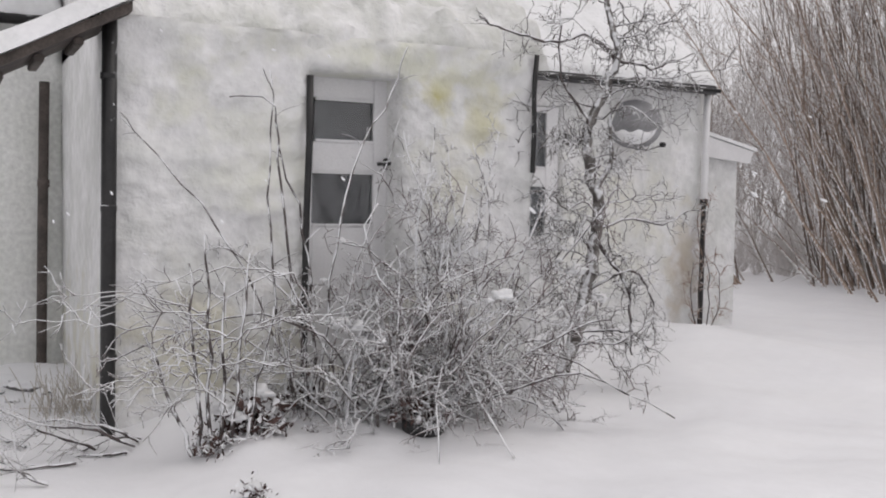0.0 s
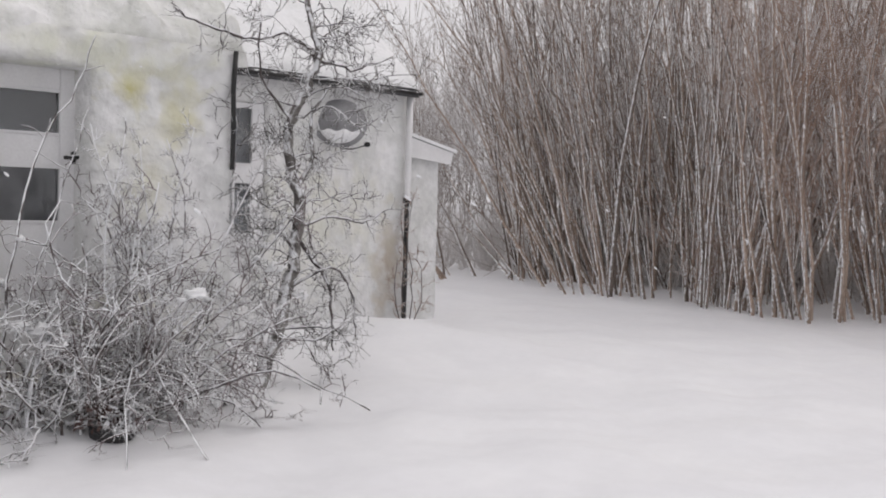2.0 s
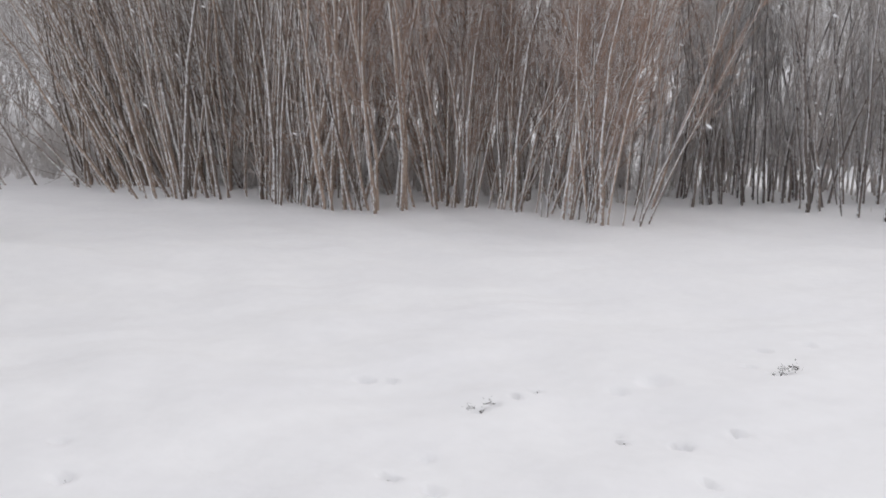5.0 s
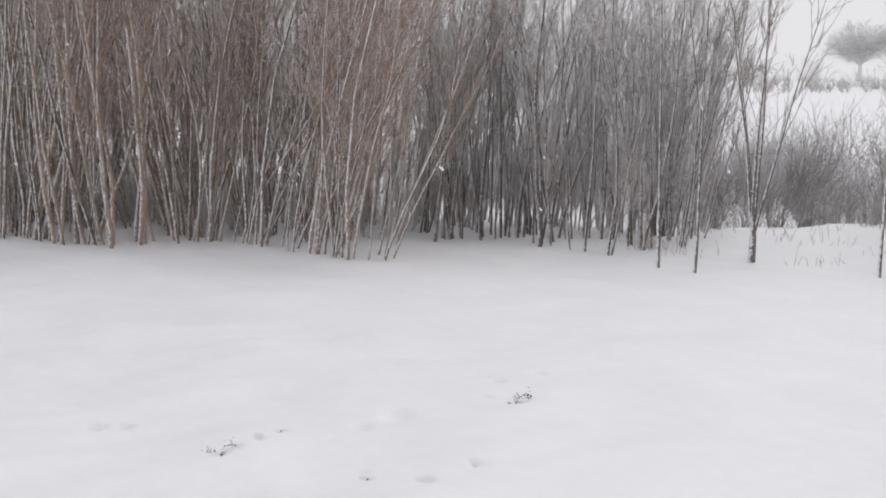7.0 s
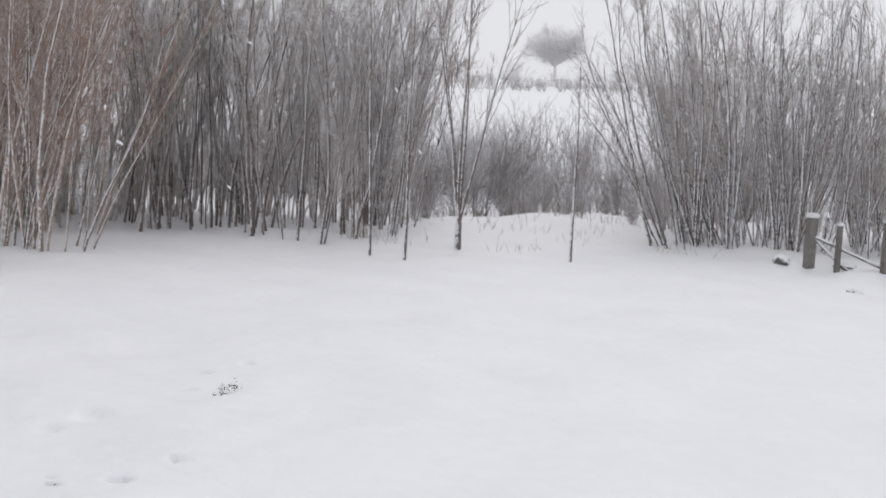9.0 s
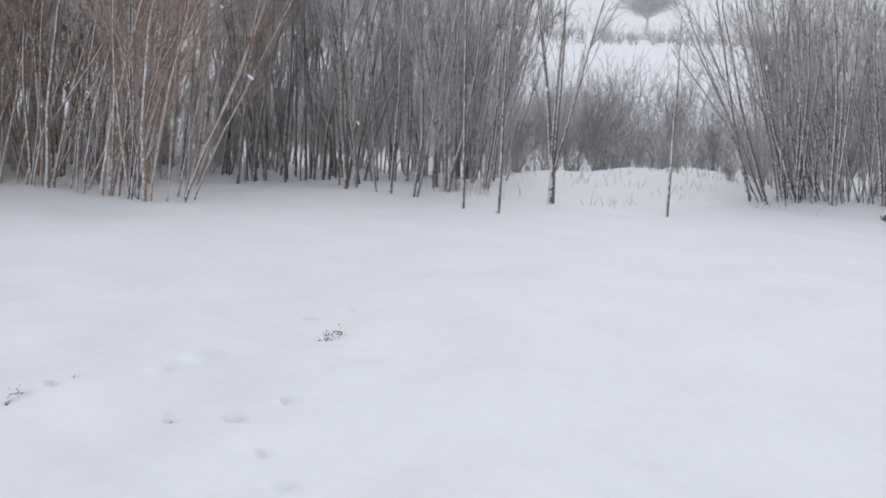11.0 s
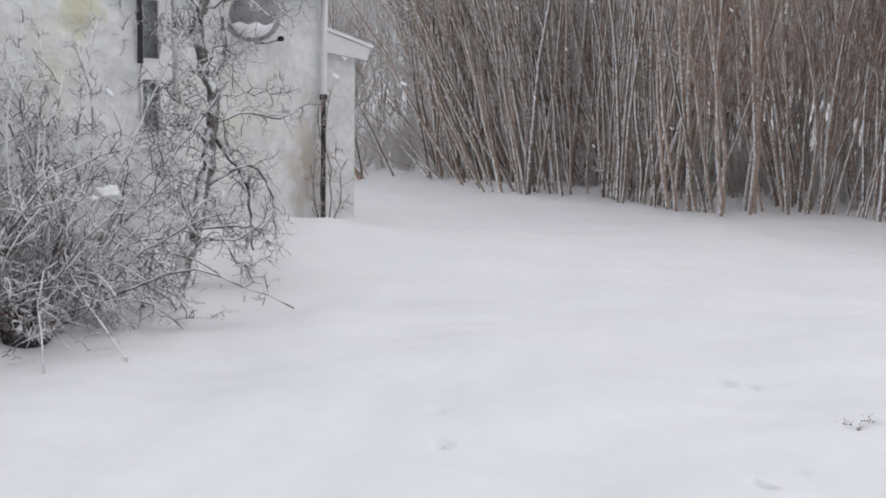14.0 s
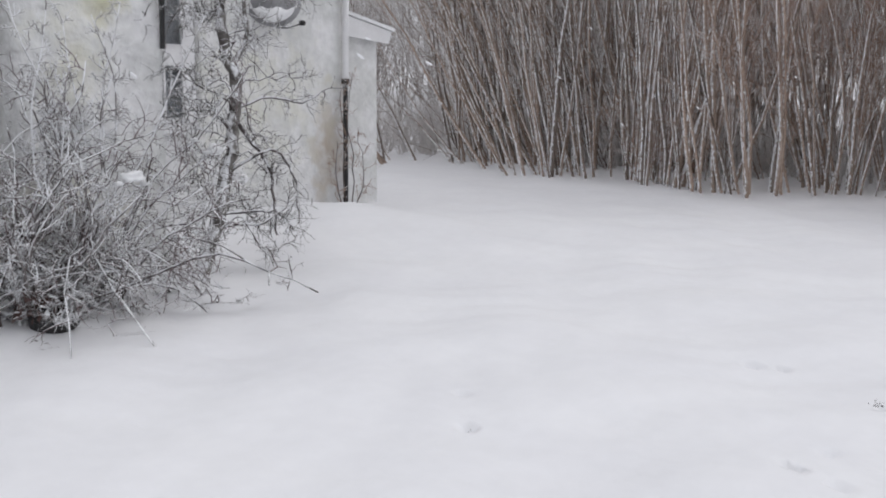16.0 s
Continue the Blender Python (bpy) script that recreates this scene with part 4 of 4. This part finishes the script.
def pot():
    bm = bmesh.new()
    prof = ((0.0, 0.0), (0.10, 0.0), (0.13, 0.10), (0.155, 0.19), (0.165, 0.20), (0.16, 0.23), (0.14, 0.22), (0.12, 0.15), (0.0, 0.15))
    rings = []
    for r, z in prof:
        rings.append([bm.verts.new((r * math.cos(a * math.pi / 10), r * math.sin(a * math.pi / 10), z)) for a in range(20)] if r else [bm.verts.new((0, 0, z))])
    for a, b in zip(rings, rings[1:]):
        for i in range(20):
            k = (i + 1) % 20
            vs = [a[0]] if len(a) == 1 else [a[i], a[k]]
            vs += [b[0]] if len(b) == 1 else [b[k], b[i]]
            bm.faces.new(vs)
    bmesh.ops.recalc_face_normals(bm, faces=bm.faces[:])
    return bm


planter = part("plant_pot", pot(), BLACK)
planter.location = (2.50, 5.27, ground_z(2.50, 5.27) - 0.13)
planter.rotation_euler, planter.scale = (0.25, 0.15, 0), (0.85, 0.85, 0.85)
leaf_clump("dead_plant", "dark withered plant filling a sunken pot", 2.50, 5.25, 0.17, 230, 9).location.z += 0.06
tagged(planter, "dark round plant pot half sunk in snow", "plant pot")

# cut branches lying on the snow
rb = np.random.default_rng(77)
for x, y, yaw, ln in ((0.98, 5.72, 160, 0.75), (0.62, 5.50, 200, 0.6), (0.95, 5.68, 205, 0.8), (0.40, 5.85, 120, 0.4), (0.45, 5.1, 185, 0.3),
                      (1.0, 5.75, 178, 0.6), (0.9, 5.62, 190, 0.55), (0.75, 5.75, 230, 0.5)):
    ob = thing("fallen_branch", "cut bare branch lying on the snow", "branch", (x, y, ground_z(x, y) + 0.02))
    a = radians(yaw)
    pts = sweep(rb, (0, 0, 0), (math.cos(a), math.sin(a), 0.12), ln, 7, 0.17, -0.25)
    o = ([], [])
    tube(o, pts, np.linspace(0.011, 0.004, 8), 6)
    part("limb", o, DARKSTEM, ob)
    tw = ([], [])
    twiggy(rb, tw, pts, 0.004, 9, 0.28, 45, 0.05, 2, 3, 0.15, 3, 0.2)
    tagged(part("twigwork", tw, FROST, ob), kind="stuff")


def boulder(x, y, sx, sy, sz, seed):
    bm = bmesh.new()
    bmesh.ops.create_icosphere(bm, subdivisions=3, radius=1)
    for v in bm.verts:
        k = 1 + 0.25 * noise.noise(v.co * 1.3 + Vector((seed, 0, 0))) + 0.08 * noise.noise(v.co * 4)
        v.co = Vector((v.co.x * sx * k, v.co.y * sy * k, v.co.z * sz * k))
    ob = part("stone", bm, STONE)
    ob.location = (x, y, ground_z(x, y) + sz * 0.1)
    return tagged(ob, "dark stone capped with snow", "stone", "stones by the porch")


for i, (x, y, s) in enumerate(((0.50, 7.35, 0.10), (0.36, 7.6, 0.09), (0.62, 7.28, 0.06), (0.40, 7.05, 0.04), (0.30, 7.2, 0.05))):
    boulder(x, y, s * 1.3, s, s * 0.5, i * 3.1)

# ---- fence by the right-hand thicket ----
fence = thing("broken_fence", "old broken wooden fence with snow-capped posts and a fallen rail", "fence")
for x, y, h, r in ((12.66, -7.17, 0.70, 0.062), (12.28, -7.36, 0.62, 0.034), (12.0, -7.85, 0.66, 0.036), (11.7, -8.7, 0.7, 0.04)):
    z = ground_z(x, y)
    pst = part("post", box(x - r, x + r, y - r, y + r, z - 0.2, z + h, 0.012), POST, fence)
    part("snow_cap", box(x - r * 1.2, x + r * 1.2, y - r * 1.2, y + r * 1.2, z + h - 0.01, z + h + 0.9 * r, 0.3 * r), ROOF_SNOW, pst)
for a, b in (((12.62, -7.2, 0.48), (12.2, -7.55, 0.02)), ((12.6, -7.2, 0.50), (11.98, -8.0, 0.10)), ((12.0, -7.9, 0.45), (11.7, -8.7, 0.5))):
    o = ([], [])
    tube(o, [a, tuple((np.array(a) + b) / 2), b], [0.026] * 3, 6)
    part("rail", o, RAIL, fence)
boulder(10.82, -6.75, 0.12, 0.08, 0.05, 4.0)
boulder(13.0, -6.95, 0.17, 0.10, 0.09, 7.0)
boulder(12.5, -7.6, 0.2, 0.12, 0.08, 9.0)

# ---- rough grass in the gap ----
rg = np.random.default_rng(91)
gr = ([], [])
TUFTS = [(13.8 + 9 * rg.random() ** 1.3, -7.2 + 6.6 * rg.random()) for _ in range(46)]
for k in range(620):
    cx, cy = TUFTS[int(46 * rg.random() ** 1.6)]
    x, y = cx + rg.normal(0, 0.22), cy + rg.normal(0, 0.22)
    z = ground_z(x, y)
    tube(gr, sweep(rg, (x, y, z - 0.02), (rg.normal(0, 0.3), rg.normal(0, 0.3), 1), 0.08 + 0.22 * rg.random(), 2, 0.15, -0.5), [0.004, 0.003, 0.002], 3)
for _ in range(90):
    x, y = 0.70 + 0.12 * rg.normal(), 6.75 + 0.25 * rg.normal()
    tube(gr, sweep(rg, (min(x, 0.84), y, ground_z(x, y) - 0.02), (rg.normal(-0.1, 0.25), rg.normal(0, 0.25), 1), 0.12 + 0.25 * rg.random(), 3, 0.15, -0.4), [0.004, 0.003, 0.003, 0.002], 3)
tagged(part("rough_grass", gr, STRAW), "dry grass stalks poking through the snow", "grass", kind="stuff")


# ---- scrub and country beyond ----
def scrub(name, spots, tall, stems, radius, mat, seed, twigs):
    r = np.random.default_rng(seed)
    o = ([], [])
    for x, y, *size in spots:
        z, k = ground_z(x, y), (size[0] if size else 1.0) * (0.6 + 0.7 * r.random())
        for _ in range(stems):
            a, lean = r.random() * 6.283, 0.6 * r.random()
            pts = sweep(r, (x, y, z - 0.1), (math.cos(a) * lean, math.sin(a) * lean, 1), tall * k * (0.6 + 0.4 * r.random()), 4, 0.12, 0)
            tube(o, pts, np.linspace(radius, radius * 0.4, 5), 3)
            twiggy(r, o, pts, radius * 0.5, twigs, tall * 0.35, 35, 0.1, 1, 3, 0.15, 2)
    return tagged(part(name, o, mat), kind="stuff")


rf = np.random.default_rng(93)
tagged(scrub("scrub_thicket", [(cx + rf.normal(0, 0.5), cy + rf.normal(0, 0.5), k) for cx, cy, k in [(21 + 11 * rf.random() ** 0.8, -22 + 28 * rf.random(), 0.45 + 0.75 * rf.random()) for _ in range(44)] for _ in range(7)], 2.9, 9, 0.010, HEDGE_FAR, 94, 10), "grey scrub beyond the gap, frosted and paled for haze", "scrub")
tagged(scrub("hedge_undergrowth", [(14.7 + 4.2 * rf.random(), 2.6 + 15 * rf.random()) for _ in range(300)], 1.3, 7, 0.009, SHADE_LIFT_TWIG, 98, 6), "undergrowth behind the coppice, colour lightened against the hedge's shade", "scrub")
tagged(scrub("rear_wood", [(21 + 11 * rf.random(), 15 + 27 * rf.random()) for _ in range(170)], 7.5, 8, 0.016, GREY_TWIG, 99, 8), "bare brown wood behind the end of the hedge", "wood")
tagged(scrub("low_scrub", [(18.5 + 9 * rf.random(), -12 + 11 * rf.random()) for _ in range(110)], 0.9, 8, 0.006, HEDGE_FAR, 97, 8), "low scrub in the gap, frosted and paled for haze", "scrub")
# the hedgerow, wood and tree from here on carry haze in their colour
tagged(scrub("far_hedgerow", [(92 + 12 * rf.random(), -75 + 150 * rf.random()) for _ in range(900)], 1.3, 5, 0.022, FAR_HEDGE, 95, 6), "hedgerow across the far field, paled for haze", "hedge")
tagged(scrub("far_wood", [(150 + 30 * rf.random(), -130 + 300 * rf.random()) for _ in range(240)], 5.5, 6, 0.09, FAR_TWIG, 96, 7), "wood on the far hill, paled for haze", "wood")


def far_tree(x, y, tall, seed):
    r = np.random.default_rng(seed)
    ob = thing("far_tree", "round-crowned bare tree on the hill, paled for haze", "tree", (x, y, ground_z(x, y)))
    o = ([], [])
    tube(o, [(0, 0, -0.3), (0, 0, 0.8), (0.05, 0, tall * 0.25)], [0.32, 0.24, 0.12], 8)
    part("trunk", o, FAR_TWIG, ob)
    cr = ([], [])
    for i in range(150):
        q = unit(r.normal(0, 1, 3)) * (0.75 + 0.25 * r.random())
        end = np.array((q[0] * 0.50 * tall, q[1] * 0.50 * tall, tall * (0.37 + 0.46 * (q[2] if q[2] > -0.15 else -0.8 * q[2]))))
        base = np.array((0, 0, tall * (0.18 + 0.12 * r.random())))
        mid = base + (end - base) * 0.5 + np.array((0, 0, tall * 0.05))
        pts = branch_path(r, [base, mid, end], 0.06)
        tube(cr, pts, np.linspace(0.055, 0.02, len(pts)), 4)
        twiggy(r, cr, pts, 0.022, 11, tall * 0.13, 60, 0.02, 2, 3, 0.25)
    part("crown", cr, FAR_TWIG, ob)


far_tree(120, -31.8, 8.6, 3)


# ---- dead climber at the far corner ----
cane_shrub("dead_climber", "dead brown climber clinging round the downpipe", 7.29, 8.16, [
    (0.010, [(7.29, 8.16, 0), (7.25, 8.18, 0.4), (7.31, 8.2, 0.9), (7.24, 8.2, 1.35)]),
    (0.008, [(7.31, 8.14, 0), (7.39, 8.15, 0.5), (7.33, 8.2, 1.1), (7.41, 8.2, 1.5)]),
    (0.008, [(7.27, 8.15, 0), (7.14, 8.16, 0.35), (7.19, 8.2, 0.8)]),
    (0.007, [(7.33, 8.14, 0), (7.49, 8.1, 0.4), (7.44, 8.15, 0.9)])], 53, TIMBER, 14, 0.24, 2, 45, 0.3, RED_TWIG)

# ---- flakes in the air ----
rw = np.random.default_rng(101)
fv, ff = [], []
for _ in range(300):
    a, d = radians(95 - 140 * rw.random()), 2.2 + 9.5 * rw.random()
    c = np.array((d * math.cos(a), d * math.sin(a), 1.25 + 0.24 * d * rw.random()))
    if c[1] > 5.2 and c[0] < 7:
        continue
    r, way = 0.0018 + 0.0026 * rw.random() ** 2, unit(np.array((0.5, -0.6, -0.6)) + rw.normal(0, 0.2, 3))
    tube((fv, ff), [c - way * r * 2.8, c - way * r * 1.2, c + way * r * 1.2, c + way * r * 2.8], [r * 0.3, r, r, r * 0.3], 6)
tagged(part("falling_snow", (fv, ff), SNOW), "white snowflakes drifting in the air", "snow", kind="stuff")
